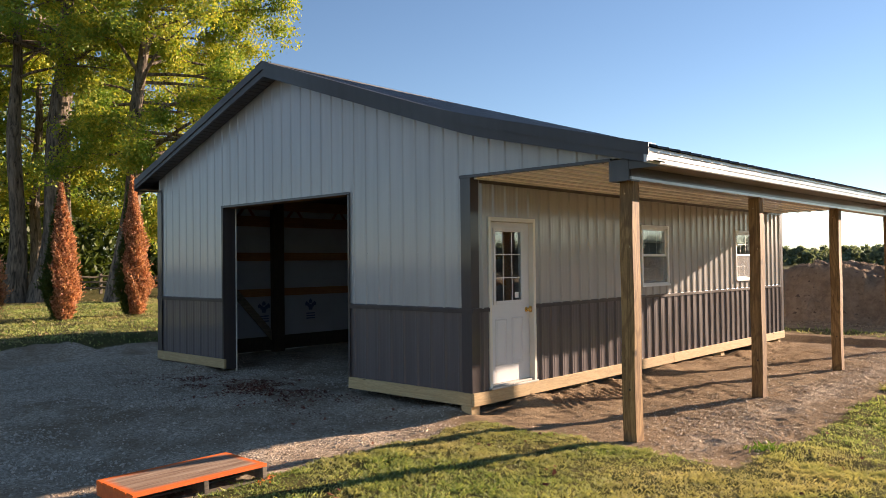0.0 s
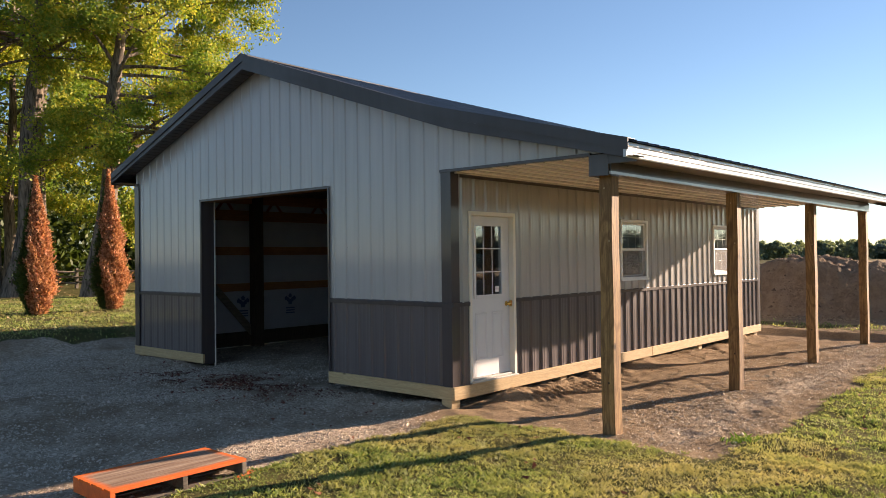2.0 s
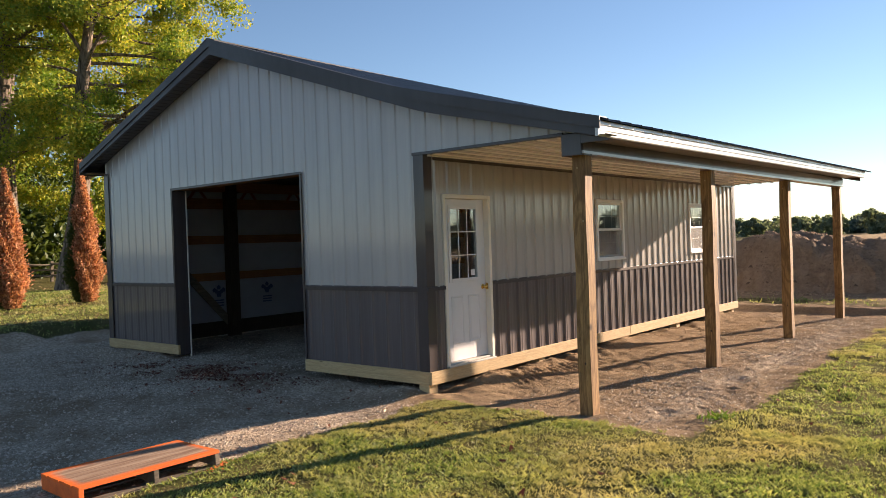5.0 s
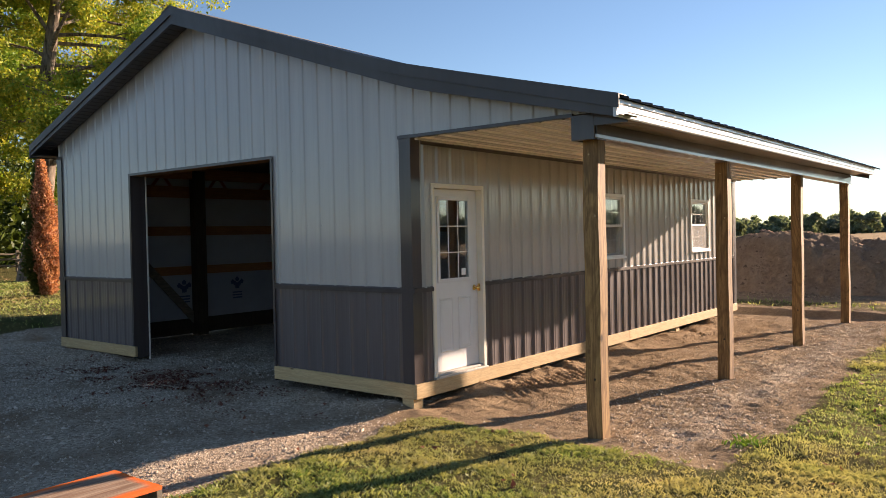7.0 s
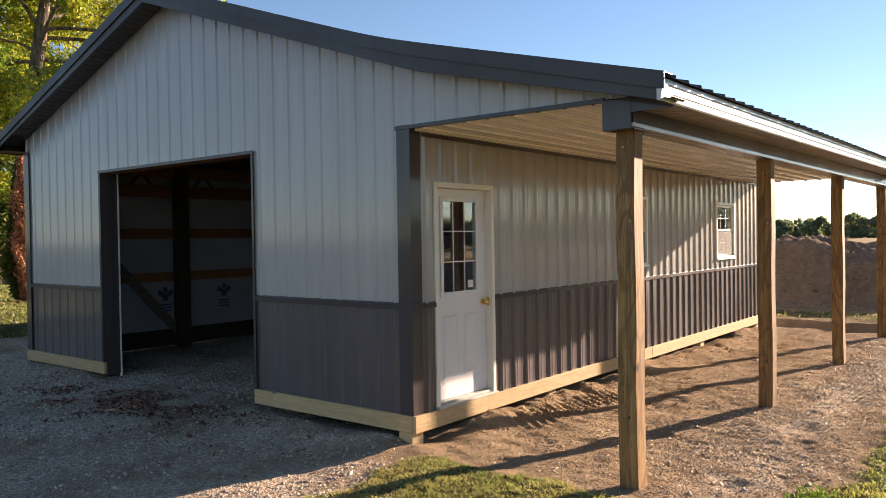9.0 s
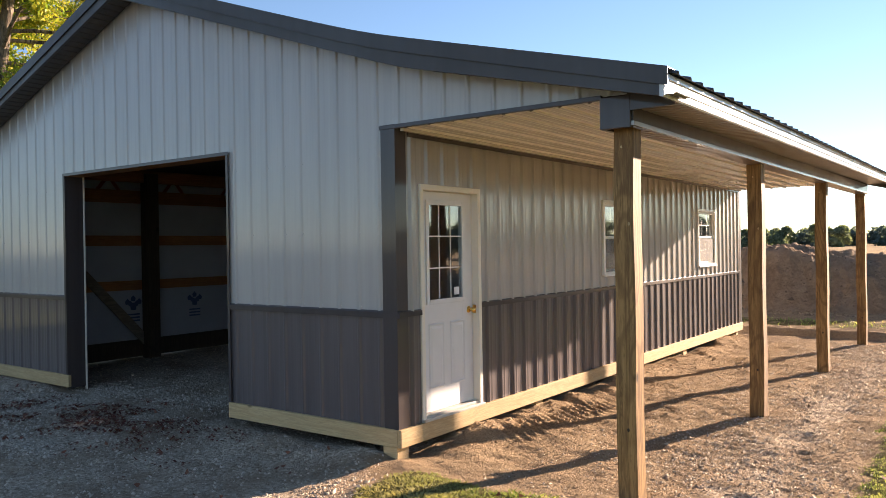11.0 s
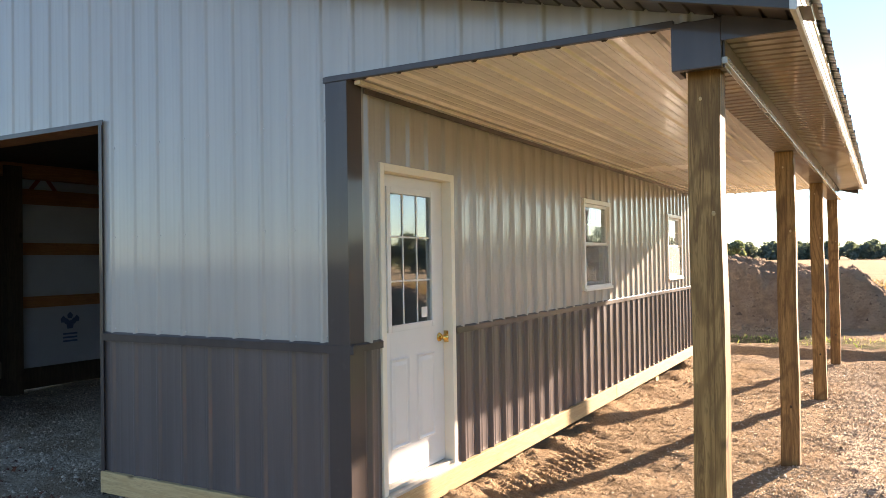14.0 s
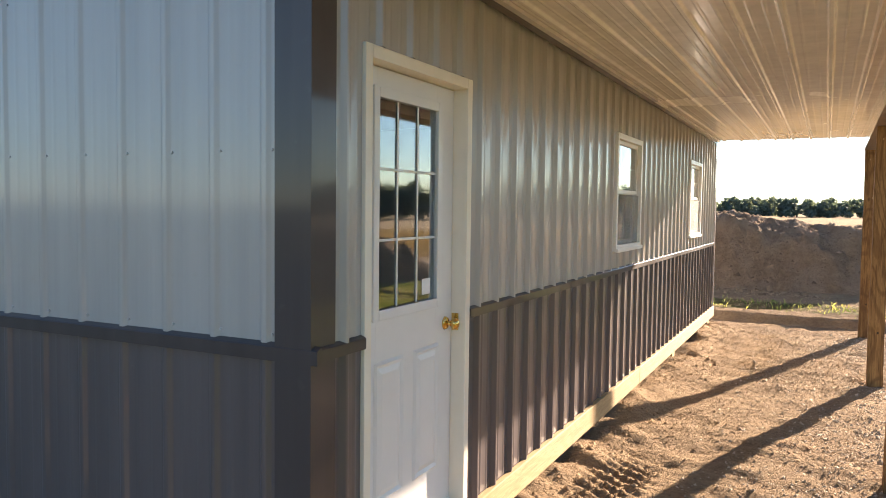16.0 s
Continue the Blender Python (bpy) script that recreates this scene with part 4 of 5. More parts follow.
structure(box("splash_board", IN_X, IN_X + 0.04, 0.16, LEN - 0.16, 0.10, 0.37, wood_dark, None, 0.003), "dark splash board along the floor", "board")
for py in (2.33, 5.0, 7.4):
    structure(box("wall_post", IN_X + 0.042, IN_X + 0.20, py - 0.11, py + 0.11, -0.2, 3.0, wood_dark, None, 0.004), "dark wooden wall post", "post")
structure(box("wall_brace", IN_X + 0.042, IN_X + 0.08, -0.07, 0.07, -0.95, 0.95, wood_old, None, 0.003, m=pose(0, 1.62, 1.036, 43, 0, 0)), "diagonal wooden brace beside the post", "brace")
structure(box("top_plate", IN_X, IN_X + 0.14, 0.16, LEN - 0.16, 2.86, 3.05, wood_girt, None, 0.003), "wooden top plate", "beam")


def crown_mark(y, z):
    """A printed blue emblem and the lines of small print under it, on the wrap."""
    bm = bmesh.new()
    x = IN_X + 0.002
    for dy, dz, s in ((0, 0.16, 0.055), (-0.10, 0.11, 0.055), (0.10, 0.11, 0.055), (0, 0.03, 0.07), (-0.05, 0.08, 0.05), (0.05, 0.08, 0.05)):
        pts = [(0, s), (s * 0.8, 0.2 * s), (s * 0.6, -s * 0.7), (-s * 0.6, -s * 0.7), (-s * 0.8, 0.2 * s)]
        bm.faces.new([bm.verts.new((x + 0.0004 * abs(dy) * 50, y + dy + a, z + dz + b)) for a, b in pts])
        x += 0.0004
    for k in range(3):
        add_box(bm, IN_X + 0.002, IN_X + 0.003, y - 0.11, y + 0.11, z - 0.10 - 0.05 * k, z - 0.075 - 0.05 * k)
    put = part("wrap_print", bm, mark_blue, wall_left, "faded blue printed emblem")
    return put


def arrow_mark(y, z):
    bm = bmesh.new()
    x = IN_X + 0.002
    for a, b in (((-0.18, 0), (0, 0.23)), ((0, 0.23), (0.18, 0))):
        d = Vector((0, b[0] - a[0], b[1] - a[1])).normalized() * 0.055
        n = Vector((0, -d.z, d.y))
        p0, p1 = Vector((x, y + a[0], z + a[1])), Vector((x, y + b[0], z + b[1]))
        bm.faces.new([bm.verts.new(v) for v in (p0 - n * 0.5, p1 - n * 0.5, p1 + n * 0.5, p0 + n * 0.5)])
        x += 0.001
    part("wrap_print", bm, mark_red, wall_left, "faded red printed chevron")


for k in range(5):
    crown_mark(0.95 + 1.14 * k, 0.86)
    arrow_mark(0.55 + 1.15 * k, 2.72)

# added inside ceiling shuts light out and keeps the room dark under the roof
structure(box("ceiling", -WID + 0.15, -0.15, 0.15, LEN - 0.15, 3.06, 3.08, wood_dark, None, 0.0), "added dark board shutting light out under the roof", "ceiling")

# ---- pallet ----
def pallet():
    p = thing("pallet", "wooden pallet with sprayed orange edges lying on gravel", "pallet", 0.045, -3.56, ground_at(0.045, -3.56) + 0.012)
    p.rotation_euler = (radians(0.8), radians(-1.5), radians(-2.5))
    L, W, H = 1.09, 0.66, 0.135
    n = 6
    bw = W / n
    for k in range(n):
        bm = bmesh.new()
        a = -W / 2 + k * bw + 0.005
        b = a + bw - 0.010
        ys = np.linspace(-L / 2 + 0.004 * math.sin(k * 3), L / 2 + 0.004 * math.cos(k * 5), 17)
        rows = []
        for yy in ys:
            rows.append([bm.verts.new(v) for v in ((a, yy, H - 0.018), (b, yy, H - 0.018), (b, yy, H), ((a + b) / 2, yy, H + 0.001), (a, yy, H))])
        for r0, r1 in zip(rows, rows[1:]):
            for i in range(5):
                bm.faces.new((r0[i], r1[i], r1[(i + 1) % 5], r0[(i + 1) % 5]))
        bm.faces.new(rows[0])
        bm.faces.new(rows[-1][::-1])
        bmesh.ops.recalc_face_normals(bm, faces=bm.faces)
        me = bpy.data.meshes.new("deck_board")
        bm.to_mesh(me)
        bm.free()
        sp = me.attributes.new("spray", "FLOAT", "POINT")
        vals = []
        for v in me.vertices:
            e = min(W / 2 - abs(v.co.x), L / 2 - abs(v.co.y) + 0.02)
            vals.append(max(0.0, 1.0 - max(e, 0) / 0.16))
        sp.data.foreach_set("value", vals)
        me.materials.append(pallet_board_mat)
        put_mesh("deck_board", me, p)
    for yy in (-L / 2 + 0.02, 0.02, L / 2 - 0.02):
        box("stringer", -W / 2, W / 2, yy - 0.019, yy + 0.019, 0.018, H - 0.0185, orange if yy < -0.3 else wood_old, p, 0.003)
    for xx in (-W / 2 + 0.045, 0.0, W / 2 - 0.045):
        box("bottom_board", xx - 0.045, xx + 0.045, -L / 2, L / 2, 0.0, 0.0175, wood_old, p, 0.003)
    for xx, s in ((-W / 2 + 0.001, -1), (W / 2 - 0.001, 1)):
        lo, hi = sorted((xx, xx + s * 0.003))
        box("painted_edge", lo, hi, -L / 2 + 0.004, L / 2 - 0.004, H - 0.022, H - 0.001, orange, p, 0.001)


pallet()

# ---- heaped earth beyond the porch ----
heap_tops = []


def heap(name, cx, cy, rx, ry, height, face, seed, res, label):
    xs, ys = np.arange(-rx, rx + res, res), np.arange(-ry, ry + res, res)
    X, Y = np.meshgrid(xs, ys)
    A, B = X + cx, Y + cy
    rough = fbm(A, B, 0.55, seed) - 0.5
    ends = 1 - step(np.abs(X + rough * 1.5), rx * 0.77, rx * 0.99)
    near = step(Y + ry + rough * 0.8 + (fbm(A, B, 3.0, seed + 3) - 0.5) * 0.25, 0.05, face)
    away = 1 - step(Y + rough * 1.0, -ry * 0.1, ry * 0.98)
    Z = height * (1 - 0.14 * step(A, 0.0, 2.6) * (A < 6)) * (0.93 + 0.45 * rough) * ends * near * away
    lumps = (fbm(A, B, 1.3, seed + 7) - 0.35) * 0.42 + (fbm(A, B, 4.5, seed + 9) - 0.5) * 0.26 + (vnoise(A, B, 11.0, seed + 5) - 0.5) * 0.10
    gully = (fbm(A * 2.6, B * 0.5, 1.0, seed + 11) - 0.5) * 0.25
    m = step(Z, 0.02, 0.35)
    Z = Z + m * (lumps + gully * (near < 0.97)) - 0.12 * (1 - step(Z, 0.0, 0.06))
    base = ground_z(A, B)
    V = np.stack([A - cx, B - cy, Z + base], -1).reshape(-1, 3)
    n = X.shape[1]
    ii = np.arange(X.size).reshape(X.shape)
    q = np.stack([ii[:-1, :-1], ii[:-1, 1:], ii[1:, 1:], ii[1:, :-1]], -1).reshape(-1, 4)
    ob = put_mesh(name, soup(name, V, q, heap_mat, True))
    ob.location = (cx, cy, 0)
    heap_tops.append((V[(Z > 0.12).ravel()] + np.array([cx, cy, 0.0]), seed))
    return tagged(ob, label, "dirt pile")


heap("dirt_bank", -4.2, 17.0, 8.1, 3.0, 1.40, 1.5, 21, 0.06, "long bank of dug brown earth with a cut face")
heap("dirt_mound", 9.3, 12.9, 3.1, 2.4, 1.0, 1.8, 33, 0.12, "separate mound of dug brown earth by the field")


# ---- scattered stones, clods and leaves ----
def pebbles(name, X, Y, size, material, label, category, seed, sink=0.3, at_z=None):
    rng = np.random.default_rng(seed)
    n = len(X)
    cone = np.array([(1, 0, 0), (-1, 0, 0), (0, 1, 0), (0, -1, 0), (0, 0, 1)], float)
    tri = np.array([(0, 2, 4), (2, 1, 4), (1, 3, 4), (3, 0, 4)])
    s = size * rng.lognormal(0, 0.38, n)
    V = cone[None] * (s[:, None, None] * rng.uniform(0.65, 1.25, (n, 5, 1)))
    V = V + rng.normal(0, 0.16, (n, 5, 3)) * s[:, None, None]
    V[:, 4, :2] += rng.normal(0, 0.30, (n, 2)) * s[:, None]
    V[:, :4, 2] -= 0.55 * s[:, None]
    a = rng.uniform(0, 6.283, n)
    c, d = np.cos(a)[:, None], np.sin(a)[:, None]
    x, y = V[..., 0] * c - V[..., 1] * d, V[..., 0] * d + V[..., 1] * c
    z = V[..., 2] * 0.62
    P = np.stack([x + X[:, None], y + Y[:, None], z + ((ground_z(X, Y) if at_z is None else at_z) + s * (0.5 - sink) * 0.62)[:, None]], -1).reshape(-1, 3)
    F = (tri[None] + 5 * np.arange(n)[:, None, None]).reshape(-1, 3)
    return tagged(put_mesh(name, soup(name, P, F, material)), label, category, kind="stuff")


rng = np.random.default_rng(5)
for tops, sd in heap_tops:
    pick = tops[rng.integers(0, len(tops), 3200)]
    pebbles("earth_clods", pick[:, 0], pick[:, 1], 0.030, heap_clod, "clods lying on the heaped earth", "dirt", sd, 0.2, pick[:, 2])


def scatter(n, x0, x1, y0, y1, keep):
    X, Y = rng.uniform(x0, x1, n), rng.uniform(y0, y1, n)
    k = keep(X, Y) > rng.uniform(0, 1, n)
    return X[k], Y[k]


def in_walls(x, y):
    """1 where skirt boards or posts stand."""
    return ((np.abs(x) < 0.06) & (y > -0.1) & (y < LEN + 0.1)) | ((np.abs(y) < 0.06) & (x > -WID) & (x < 0.05))


def gravel_keep(x, y):
    patch = step(fbm(x, y, 0.7, 12), 0.44, 0.64)
    return (1 - lawn_zone(x, y)) * (1 - dirt_zone(x, y)) * (0.22 + 0.78 * np.maximum(patch, step(-x - 0.22 * y, 5.0, 7.5)) ) * (1 - 0.45 * step(x, -1.6, -0.4)) * (1 - in_walls(x, y))


X, Y = scatter(150000, -8.5, 0.6, -6.0, 0.6, gravel_keep)
pebbles("gravel", X, Y, 0.0105, stone_mat, "crushed grey stone on the driveway", "gravel", 1)
X, Y = scatter(15000, -7.0, -1.5, 0.2, 5.0, lambda x, y: 0.7 * np.ones_like(x) * (1 - in_walls(x, y)))
pebbles("gravel", X, Y, 0.0105, stone_mat, "crushed grey stone on the shed floor", "gravel", 2)
X, Y = scatter(60000, 0.7, 3.3, -0.5, 10.0, lambda x, y: (1 - lawn_zone(x, y)) * np.clip(np.exp(-(((x - 2.3) / 0.6) ** 2)) + 0.10, 0, 1) * (0.3 + 0.7 * step(fbm(x, y, 1.0, 14), 0.35, 0.6)))
pebbles("gravel", X, Y, 0.0082, stone_mat, "fine crushed stone along the porch posts", "gravel", 3)
X, Y = scatter(56000, 0.02, 3.4, -0.6, 13.5, lambda x, y: (1 - lawn_zone(x, y)) * (0.35 + 0.65 * step(fbm(x, y, 1.4, 15), 0.40, 0.62)))
pebbles("dirt_clods", X, Y, 0.0062, clod_mat, "crumbs of dry reddish earth", "dirt", 4)
X, Y = scatter(700, 0.03, 0.5, 0.2, 9.8, lambda x, y: step(fbm(x, y, 2.0, 16), 0.4, 0.6))
pebbles("dirt_clods", X, Y, 0.0145, clod_mat, "larger clods of earth along the wall", "dirt", 5)
X, Y = scatter(3500, -11, 3.4, 13.4, 15.6, lambda x, y: step(fbm(x, y, 1.0, 18), 0.35, 0.7))
pebbles("dirt_clods", X, Y, 0.035, clod_mat, "clods of earth at the foot of the pile", "dirt", 6)


ang, rad = rng.uniform(0, 6.283, 60), np.abs(rng.normal(0, 0.06, 60))
pebbles("sprayed_stones", 0.385 + rad * np.cos(ang), -3.03 + rad * np.sin(ang) * 1.5, 0.014, orange, "stones sprayed orange beside the pallet", "gravel", 10)


def leaves_flat(name, X, Y, size, material, label, category, seed):
    r = np.random.default_rng(seed)
    n = len(X)
    a = r.uniform(0, 6.283, n)
    s = size * r.uniform(0.6, 1.3, n)
    tilt = r.normal(0, 0.35, (n, 2))
    base = np.array([(-1, 0, 0), (0, -0.6, 0), (1, 0, 0), (0, 0.6, 0)], float)
    V = base[None] * s[:, None, None]
    x = V[..., 0] * np.cos(a)[:, None] - V[..., 1] * np.sin(a)[:, None]
    y = V[..., 0] * np.sin(a)[:, None] + V[..., 1] * np.cos(a)[:, None]
    z = x * tilt[:, :1] + y * tilt[:, 1:] + np.array([0.25, -0.1, 0.3, -0.1])[None] * s[:, None]
    P = np.stack([x + X[:, None], y + Y[:, None], z + (ground_z(X, Y) + 0.014)[:, None]], -1).reshape(-1, 3)
    F = np.arange(4 * n).reshape(-1, 4)
    return tagged(put_mesh(name, soup(name, P, F, material)), label, category, kind="stuff")


X, Y = rng.normal(-3.6, 1.15, 2600), rng.normal(-0.62, 0.42, 2600)
k = (fbm(X, Y, 2.6, 19) > 0.50) & (np.abs(Y) > 0.08)
leaves_flat("fallen_leaves", X[k], Y[k], 0.021, dead_leaf, "dark red dry leaves blown against the doorway", "leaves", 7)
X, Y = scatter(260, 0.5, 8, -6, 6, lambda x, y: lawn_zone(x, y))
leaves_flat("fallen_leaves", X, Y, 0.03, dead_leaf, "scattered dry leaves on the lawn", "leaves", 8)
X, Y = scatter(1600, -30, -10, -4, 14, lambda x, y: 0.8 + 0 * x)
leaves_flat("fallen_leaves", X, Y, 0.05, stubble_mat, "pale fallen leaves under the trees", "leaves", 9)


# ---- grass ----
def blades(name, X, Y, height, width, material, label, category, seed, lean=0.45):
    r = np.random.default_rng(seed)
    n = len(X)
    h = height * r.uniform(0.35, 1.3, n) * (0.35 + 1.3 * fbm(X, Y, 3.1, seed + 2))
    w = width * r.uniform(0.7, 1.3, n)
    a = r.uniform(0, 6.283, n)
    la = r.uniform(0, 6.283, n)
    ln = np.abs(r.normal(lean, 0.3, n)) * h
    z0 = ground_z(X, Y) - 0.006
    dx, dy = np.cos(a) * w * 0.5, np.sin(a) * w * 0.5
    lx, ly = np.cos(la) * ln, np.sin(la) * ln
    p = [np.stack([X - dx, Y - dy, z0], -1), np.stack([X + dx, Y + dy, z0], -1),
         np.stack([X + lx * 0.4 + dx * 0.8, Y + ly * 0.4 + dy * 0.8, z0 + h * 0.62], -1), np.stack([X + lx, Y + ly, z0 + h * 0.95], -1)]
    P = np.stack(p, 1).reshape(-1, 3)
    F = (np.array([(0, 1, 2), (0, 2, 3)])[None] + 4 * np.arange(n)[:, None, None]).reshape(-1, 3)
    return tagged(put_mesh(name, soup(name, P, F, material)), label, category, kind="stuff")


def thick(x, y):
    tuft = step(fbm(x, y, 2.1, 25), 0.34, 0.62)
    bare = step(np.hypot((x - 2.9) / 0.32, (y + 0.35) / 0.20), 0.5, 1.5) * step(np.hypot((x - 1.3) / 0.35, (y + 0.9) / 0.2), 0.5, 1.5)
    worn = 1 - 0.3 * step(fbm(x, y, 1.7, 71), 0.58, 0.68)
    return lawn_zone(x, y) ** 2 * (0.38 + 0.62 * tuft) * bare * (0.55 + 0.45 * step(fbm(x, y, 7.0, 83, 2), 0.42, 0.56)) * worn


def thinning(x, y):
    """Full beside the walk, thinning out over the rest of the lawn."""
    return thick(x, y) * (1 - 0.93 * step(np.hypot((x - 2.6) * 0.8, (y + 2.2) * 0.8) + (fbm(x, y, 0.7, 77) - 0.5) * 2.0, 2.2, 5.0))


def tufts(X, Y, per, spread):
    n = len(X)
    k = rng.integers(max(2, per // 3), per * 2, n)
    return np.repeat(X, k) + rng.normal(0, spread, k.sum()), np.repeat(Y, k) + rng.normal(0, spread, k.sum())


X, Y = tufts(*scatter(110000, 0.0, 11.5, -11.5, 0.3, thinning), 12, 0.022)
blades("grass", X, Y, 0.031, 0.0056, grass_mat, "short mown lawn, green with dry straw-coloured patches", "grass", 31, 0.8)
X, Y = tufts(*scatter(30000, 2.7, 8.0, 0.2, 12.8, thick), 8, 0.022)
blades("grass", X, Y, 0.032, 0.0075, grass_mat, "short mown lawn, green with dry straw-coloured patches", "grass", 32)
X, Y = scatter(230000, 0.0, 8.0, -5.5, 5.0, lambda x, y: lawn_zone(x, y) ** 2 * (1 - 0.8 * step(np.hypot(x - 2.6, y + 1.2), 3.0, 5.5)))
blades("grass", X, Y, 0.017, 0.0085, grass_mat, "low clipped undergrowth of the lawn", "grass", 39, 0.9)
X, Y = scatter(11000, -9, 2.8, 10.8, 12.9, thick)
blades("grass", X, Y, 0.07, 0.012, grass_mat, "strip of thin grass behind the shed", "grass", 33)
X, Y = scatter(110000, -26, -9.2, -5, 12, thick)
blades("grass", X, Y, 0.050, 0.022, grass_mat, "mown lawn under the trees", "grass", 34, 0.9)
X, Y = scatter(42000, -14, 34, 20.0, 46, lambda x, y: field_zone(x, y) * step(60 - y, 0, 40))
blades("field_stubble", X, Y, 0.30, 0.035, stubble_mat, "golden dry crop field", "field", 35, 0.25)
X, Y = scatter(5000, 2.6, 4.6, 14.0, 16.2, lambda x, y: step(fbm(x, y, 1.2, 40), 0.42, 0.6))
blades("weeds", X, Y, 0.17, 0.05, weed_mat, "clump of bright green weeds beside the dirt pile", "weeds", 36, 0.6)

X, Y = 3.02 + rng.normal(0, 0.07, 160), 0.62 + rng.normal(0, 0.07, 160)
blades("weeds", X, Y, 0.06, 0.012, weed_mat, "tuft of bright yellow-green weed at the lawn edge", "weeds", 38, 0.7)


# ---- trees ----
def tube(bm, pts, radii, sides=8):
    rings = []
    for k, (p, r) in enumerate(zip(pts, radii)):
        d = (pts[min(k + 1, len(pts) - 1)] - pts[max(k - 1, 0)]).normalized()
        u = d.orthogonal().normalized()
        v = d.cross(u)
        rings.append([bm.verts.new(p + (u * math.cos(2 * math.pi * i / sides) + v * math.sin(2 * math.pi * i / sides)) * r * (1 + 0.10 * math.sin(3 * i + k))) for i in range(sides)])
    for a, b in zip(rings, rings[1:]):
        best = min(range(sides), key=lambda s: (a[0].co - b[s].co).length)
        for i in range(sides):
            f = bm.faces.new((a[i], a[(i + 1) % sides], b[(i + 1 + best) % sides], b[(i + best) % sides]))
            f.smooth = True
    bm.faces.new(rings[-1])


def leaf_cloud(centres, radii, per, size, seed, droop=0.2, flat_z=0.62):
    """Many small bent leaves round the centres; returns verts and quads."""
    r = np.random.default_rng(seed)
    C = np.repeat(np.asarray(centres), per, 0)
    R = np.repeat(np.asarray(radii), per)
    n = len(C)
    d = r.normal(0, 1, (n, 3))
    d /= np.linalg.norm(d, axis=1)[:, None]
    q = r.uniform(0, 1, n) ** 0.42
    P = C + d * (R * q)[:, None] * np.array([1, 1, flat_z])
    P[:, 2] -= droop * R * q * np.abs(d[:, 0])
    s = size * r.uniform(0.55, 1.35, n)
    u = r.normal(0, 1, (n, 3))
    u /= np.linalg.norm(u, axis=1)[:, None]
    v = np.cross(u, r.normal(0, 1, (n, 3)))
    v /= np.linalg.norm(v, axis=1)[:, None]
    su, sv = u * s[:, None], v * (s * 0.55)[:, None]
    V = np.stack([P - su, P + sv * 0.9, P + su, P - sv], 1).reshape(-1, 3)
    return V, np.arange(4 * n).reshape(-1, 4)


def broadleaf(x, y, height, r0, lean, crown_lo, crown_r, seed, label, per=120, size=0.11, limbs=26, material=None, centre=(0, 0)):
    t = thing("tree", label, "tree", x, y, ground_at(x, y))
    r = random.Random(seed)
    bm = bmesh.new()
    n = 12
    trunk = [Vector((lean[0] * k / n + 0.12 * math.sin(k * 0.9 + seed), lean[1] * k / n + 0.12 * math.cos(k * 1.1 + seed), height * 0.92 * k / n - (0.3 if k == 0 else 0))) for k in range(n + 1)]
    rad = [r0 * (1.55 if k == 0 else 1.0 + 0.18 * (k == 1)) * (1 - 0.86 * (k / n) ** 1.15) for k in range(n + 1)]
    tube(bm, trunk, rad, 12)
    tips = []
    for k in range(limbs):
        f = crown_lo / height + (0.96 - crown_lo / height) * (k + r.random()) / limbs
        j = min(n - 1, int(f * n))
        p = trunk[j].lerp(trunk[j + 1], f * n - j)
        az = k * 2.4 + r.uniform(-0.5, 0.5)
        reach = crown_r * math.sqrt(max(0.12, 1 - ((f - 0.50) / 0.56) ** 2)) * r.uniform(0.65, 1.05)
        rise = r.uniform(-0.10, 1.0)
        pts = [p]
        for s in range(1, 6):
            q = s / 5
            pts.append(p + Vector((math.cos(az + 0.25 * q) * reach * q + centre[0] * q, math.sin(az + 0.25 * q) * reach * q + centre[1] * q, reach * (rise * q - 0.22 * q * q))))
        rr = max(0.035, r0 * 0.30 * (1 - 0.6 * f))
        tube(bm, pts, [rr * (1 - 0.8 * s / 5) for s in range(6)], 6)
        tips += [(pts[i], 0.6 + 0.15 * i) for i in (3, 4, 5)]
        for s in range(4):
            b = pts[2 + s % 3]
            a2 = az + r.choice((-1, 1)) * r.uniform(0.5, 1.2)
            e = b + Vector((math.cos(a2), math.sin(a2), r.uniform(-0.25, 0.35))) * reach * r.uniform(0.22, 0.42)
            tube(bm, [b, b.lerp(e, 0.5) + Vector((0, 0, 0.08)), e], [rr * 0.4, rr * 0.25, rr * 0.08], 5)
            tips += [(b.lerp(e, 0.6), 0.7), (e, 0.95)]
    part("trunk", bm, bark, t)
    V, F = leaf_cloud([tuple(p) for p, _ in tips], [s * crown_r / 9.0 for _, s in tips], per, size, seed, 0.2, 1.0)
    put_mesh("crown", soup("crown", V, F, material or leaf_maple), t)
    return t


broadleaf(-24.85, 7.35, 17.0, 0.40, (0.9, 1.0), 4.6, 5.4, 3, "tall broadleaf tree with yellowing leaves on the lawn", per=230, size=0.072, limbs=46, centre=(0.9, 2.4))
broadleaf(-28.25, 5.9, 19.5, 0.62, (0.2, 0.9), 10.5, 5.6, 11, "thick old tree with rough bark and yellowing leaves", per=150, size=0.078, limbs=28)
broadleaf(-28.95, 4.75, 18.5, 0.36, (-0.1, 0.1), 10.0, 4.8, 17, "slender tree beside a thicker trunk, yellowing leaves", per=130, size=0.078, limbs=22)
broadleaf(-36.0, 15.6, 17.0, 0.32, (0.2, 0.3), 3.5, 6.0, 29, "broadleaf tree at the edge of the wood", per=120, size=0.105, limbs=32)
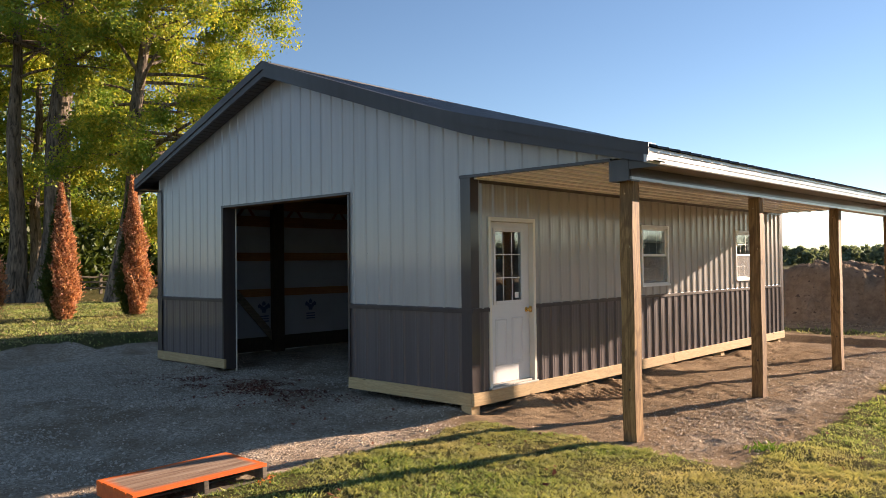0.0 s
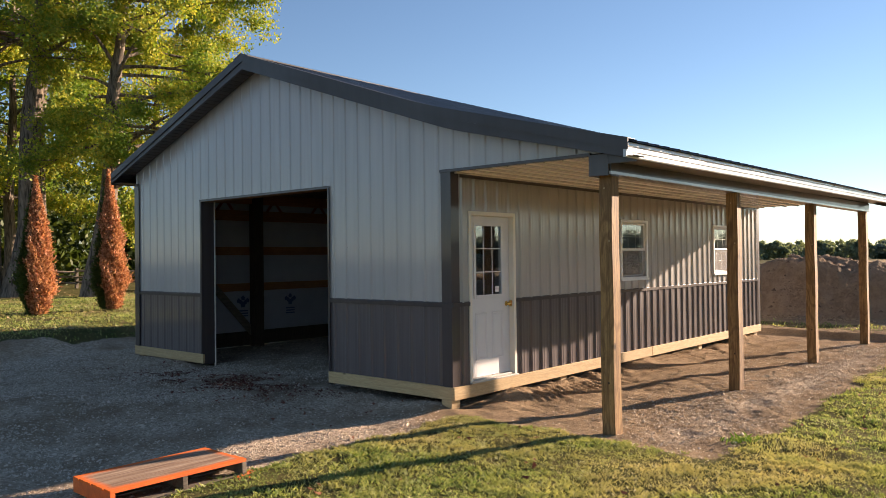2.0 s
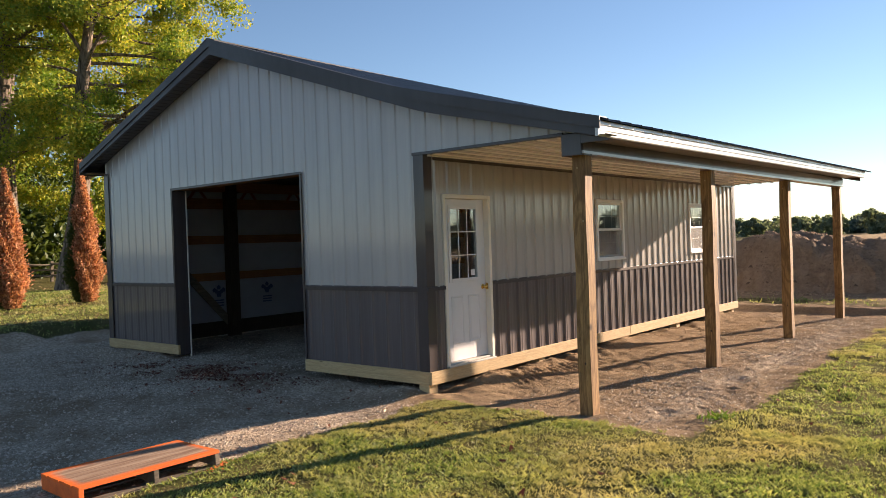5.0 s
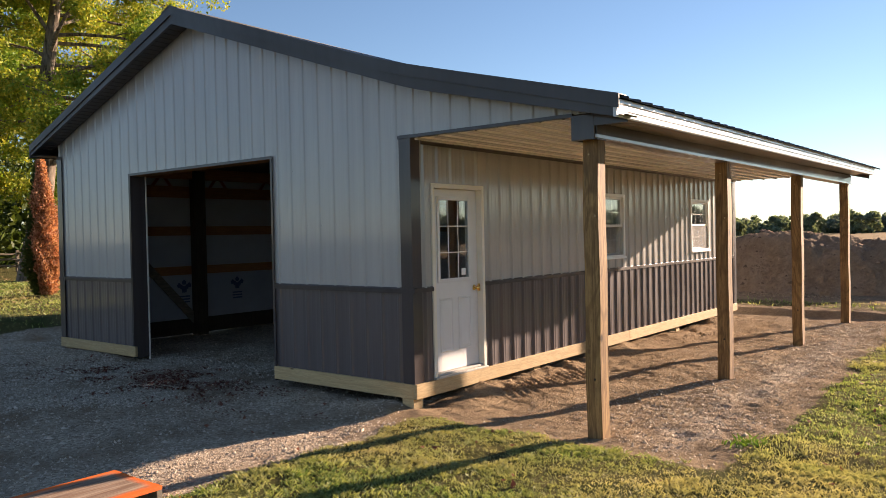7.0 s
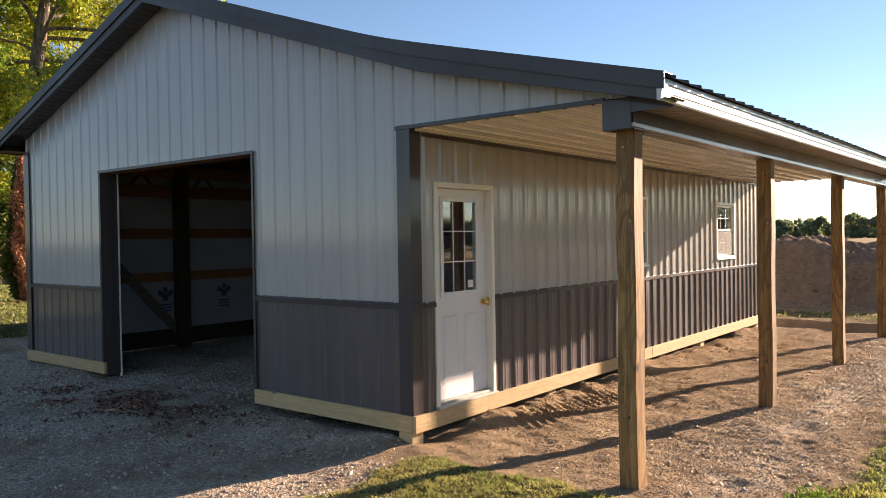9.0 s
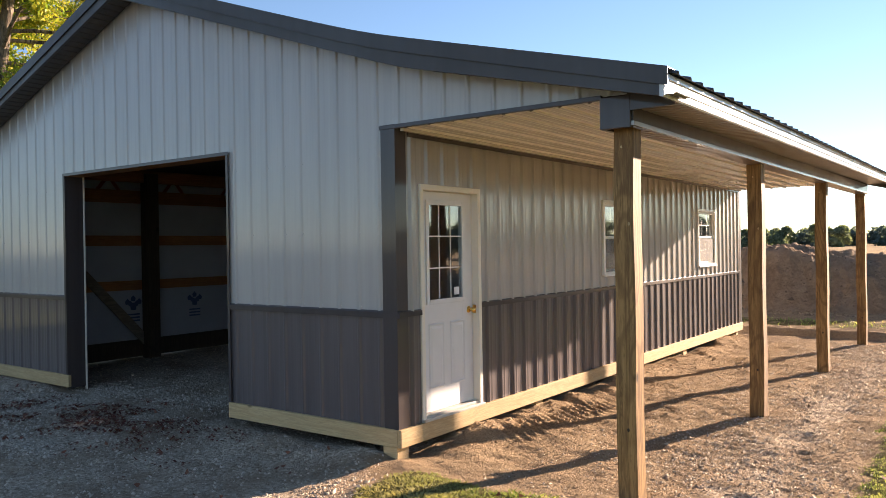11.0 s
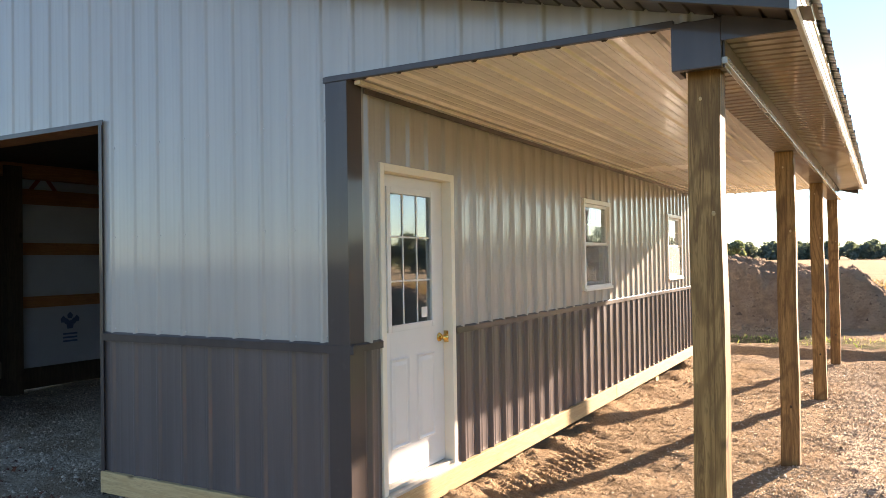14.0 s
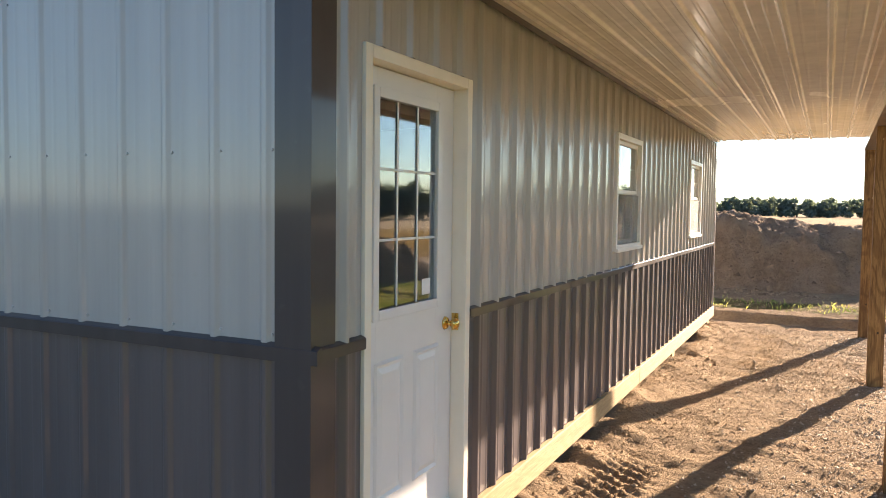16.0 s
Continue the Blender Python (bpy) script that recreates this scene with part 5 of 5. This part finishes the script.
broadleaf(-39.0, 9.0, 19.0, 0.32, (0.2, 0.3), 4.0, 6.6, 37, "broadleaf tree at the edge of the wood", per=150, size=0.105, limbs=32)
broadleaf(-38.0, 3.0, 18.0, 0.32, (0.2, 0.3), 4.5, 6.4, 43, "broadleaf tree at the edge of the wood", per=130, size=0.105, limbs=28)


def cypress(x, y, h, r0, seed, green_side):
    """A narrow browned arborvitae: upright sprays round a stem, part of it still green."""
    t = thing("arborvitae", "narrow conical evergreen turned rust brown, green on one side", "shrub", x, y, ground_at(x, y), "row of browned evergreens")
    bm = bmesh.new()
    tube(bm, [Vector((0, 0, -0.1)), Vector((0, 0, h * 0.5)), Vector((0.02, 0, h * 0.93))], [0.07, 0.05, 0.012], 7)
    part("stem", bm, bark, t)
    r = np.random.default_rng(seed)
    n = 40000
    z = h * (1 - np.sqrt(r.uniform(0.0004, 1, n))) * 0.98 + 0.05
    f = z / h
    az = r.uniform(0, 6.283, n)
    rad = r0 * np.clip(1.02 - f, 0, 1) ** 0.92 * np.clip(0.34 + f * 2.7, 0, 1)
    bul = 0.35 + 1.15 * fbm(np.cos(az) * 2 + 9, z * 1.6 + np.sin(az) * 2, 1.3, seed) + r.exponential(0.08, n)
    q = np.sqrt(r.uniform(0.25, 1, n))
    P = np.stack([np.cos(az) * rad * bul * q, np.sin(az) * rad * bul * q, z], -1)
    d = np.stack([np.cos(az), np.sin(az), r.uniform(0.2, 1.6, n)], -1) + r.normal(0, 0.6, (n, 3))
    d /= np.linalg.norm(d, axis=1)[:, None]
    w = np.cross(d, r.normal(0, 1, (n, 3)))
    w /= np.linalg.norm(w, axis=1)[:, None]
    s = 0.036 * r.uniform(0.5, 1.8, n)
    V = np.stack([P - d * s[:, None] * 0.6, P + w * (s * 0.36)[:, None], P + d * s[:, None], P - w * (s * 0.36)[:, None]], 1)
    lobe = np.cos(az - green_side)
    green = (lobe + (fbm(az, z, 1.6, seed + 4) - 0.5) * 1.1 - f * 0.85) > -0.12
    for nm, k, mt in (("brown_sprays", ~green, leaf_brown), ("green_sprays", green, leaf_green)):
        vv = V[k].reshape(-1, 3)
        put_mesh(nm, soup(nm, vv, np.arange(len(vv)).reshape(-1, 4), mt), t)


cypress(-15.4, 1.4, 3.72, 0.57, 51, 3.7)
cypress(-15.9, 3.57, 4.12, 0.62, 52, 3.6)
cypress(-16.1, -0.3, 3.4, 0.66, 53, 3.8)


# ---- distance ----
def wood_mass(name, spots, per, size, material, label, seed, hr):
    """Many crowns of far trees as one mass of leaves."""
    r = np.random.default_rng(seed)
    cs, rs = [], []
    for x, y, h in spots:
        for k in range(hr):
            f = (k + 0.5) / hr
            cs.append((x + r.normal(0, 0.2 * h), y + r.normal(0, 0.2 * h), h * (0.12 + 0.74 * f)))
            rs.append(h * 0.25 * (1.15 - 0.55 * abs(f - 0.4)))
    V, F = leaf_cloud(cs, rs, per, size, seed)
    return tagged(put_mesh(name, soup(name, V, F, material)), label, "woods", kind="stuff")


rw = random.Random(9)
spots = [(-47 - 20 * rw.random(), -4 + 44 * rw.random(), rw.uniform(8, 12)) for _ in range(60)]
spots += [(-46 - 16 * rw.random(), -10 + 26 * rw.random(), rw.uniform(15, 21)) for _ in range(26)]
wood_mass("background_woods", spots, 190, 0.25, leaf_wood_shaded, "woods behind the lawn, leaves darkened for shade", 61, 6)
spots = []
for k in range(420):
    a = -140 + 370 * k / 420
    spots.append((a + rw.uniform(-3, 3), 235 + 26 * math.sin(a * 0.02) + rw.uniform(-9, 9), rw.uniform(4.2, 6.2)))
wood_mass("far_tree_line", [p for p in spots if p[0] < -38], 40, 0.58, leaf_far_hazed, "distant hedgerow trees beyond the field", 62, 5)
wood_mass("far_tree_line", [p for p in spots if p[0] >= -38], 62, 0.50, leaf_hedge_hazed, "tree line at the far edge of the field, haze tinted into its leaves", 65, 5)
spots = [(-62, 176, 6.4), (-57, 172, 5.6), (-52, 175, 5.2), (-44, 180, 5.0), (-38, 182, 5.6), (-30, 186, 6.0), (-27, 190, 6.4), (62, 190, 5.6), (70, 196, 5), (86, 200, 5.6)]
wood_mass("field_trees", spots, 260, 0.42, leaf_far_hazed, "rounded trees standing along the field", 63, 6)


spots = [(110 * math.sin(radians(b)) + rw.uniform(-5, 5), 110 * math.cos(radians(b)) + rw.uniform(-5, 5), rw.uniform(4.2, 5.6) + 2.6 * rw.random() ** 3) for b in np.arange(12, 52, 0.62)]
wood_mass("field_trees", spots, 80, 0.36, leaf_hedge_hazed, "dark row of trees along the far side of the field", 64, 6)


# ---- rail fence by the woods ----
def rail_fence():
    f = thing("rail_fence", "old grey split-rail fence at the edge of the lawn", "fence", -40.0, 11.6, ground_at(-40, 11.6))
    u = Vector((0.42, 0.91, 0)).normalized()
    for k in range(6):
        c = u * (k - 2.5) * 2.6
        box("fence_post", c.x - 0.08, c.x + 0.08, c.y - 0.08, c.y + 0.08, -0.2, 1.15, wood_old, f, 0.01)
    for k in range(5):
        a, b = u * (k - 2.5) * 2.6, u * (k - 1.5) * 2.6
        for z in (0.35, 0.65, 0.95):
            bm = bmesh.new()
            dz = 0.06 * math.sin(k * 2.1 + z * 9)
            tube(bm, [a + Vector((0.09, 0, z + dz)), (a + b) / 2 + Vector((0.09, 0, z + 0.01)), b + Vector((0.09, 0, z - dz))], [0.06, 0.07, 0.05], 6)
            part("fence_rail", bm, wood_old, f)


rail_fence()
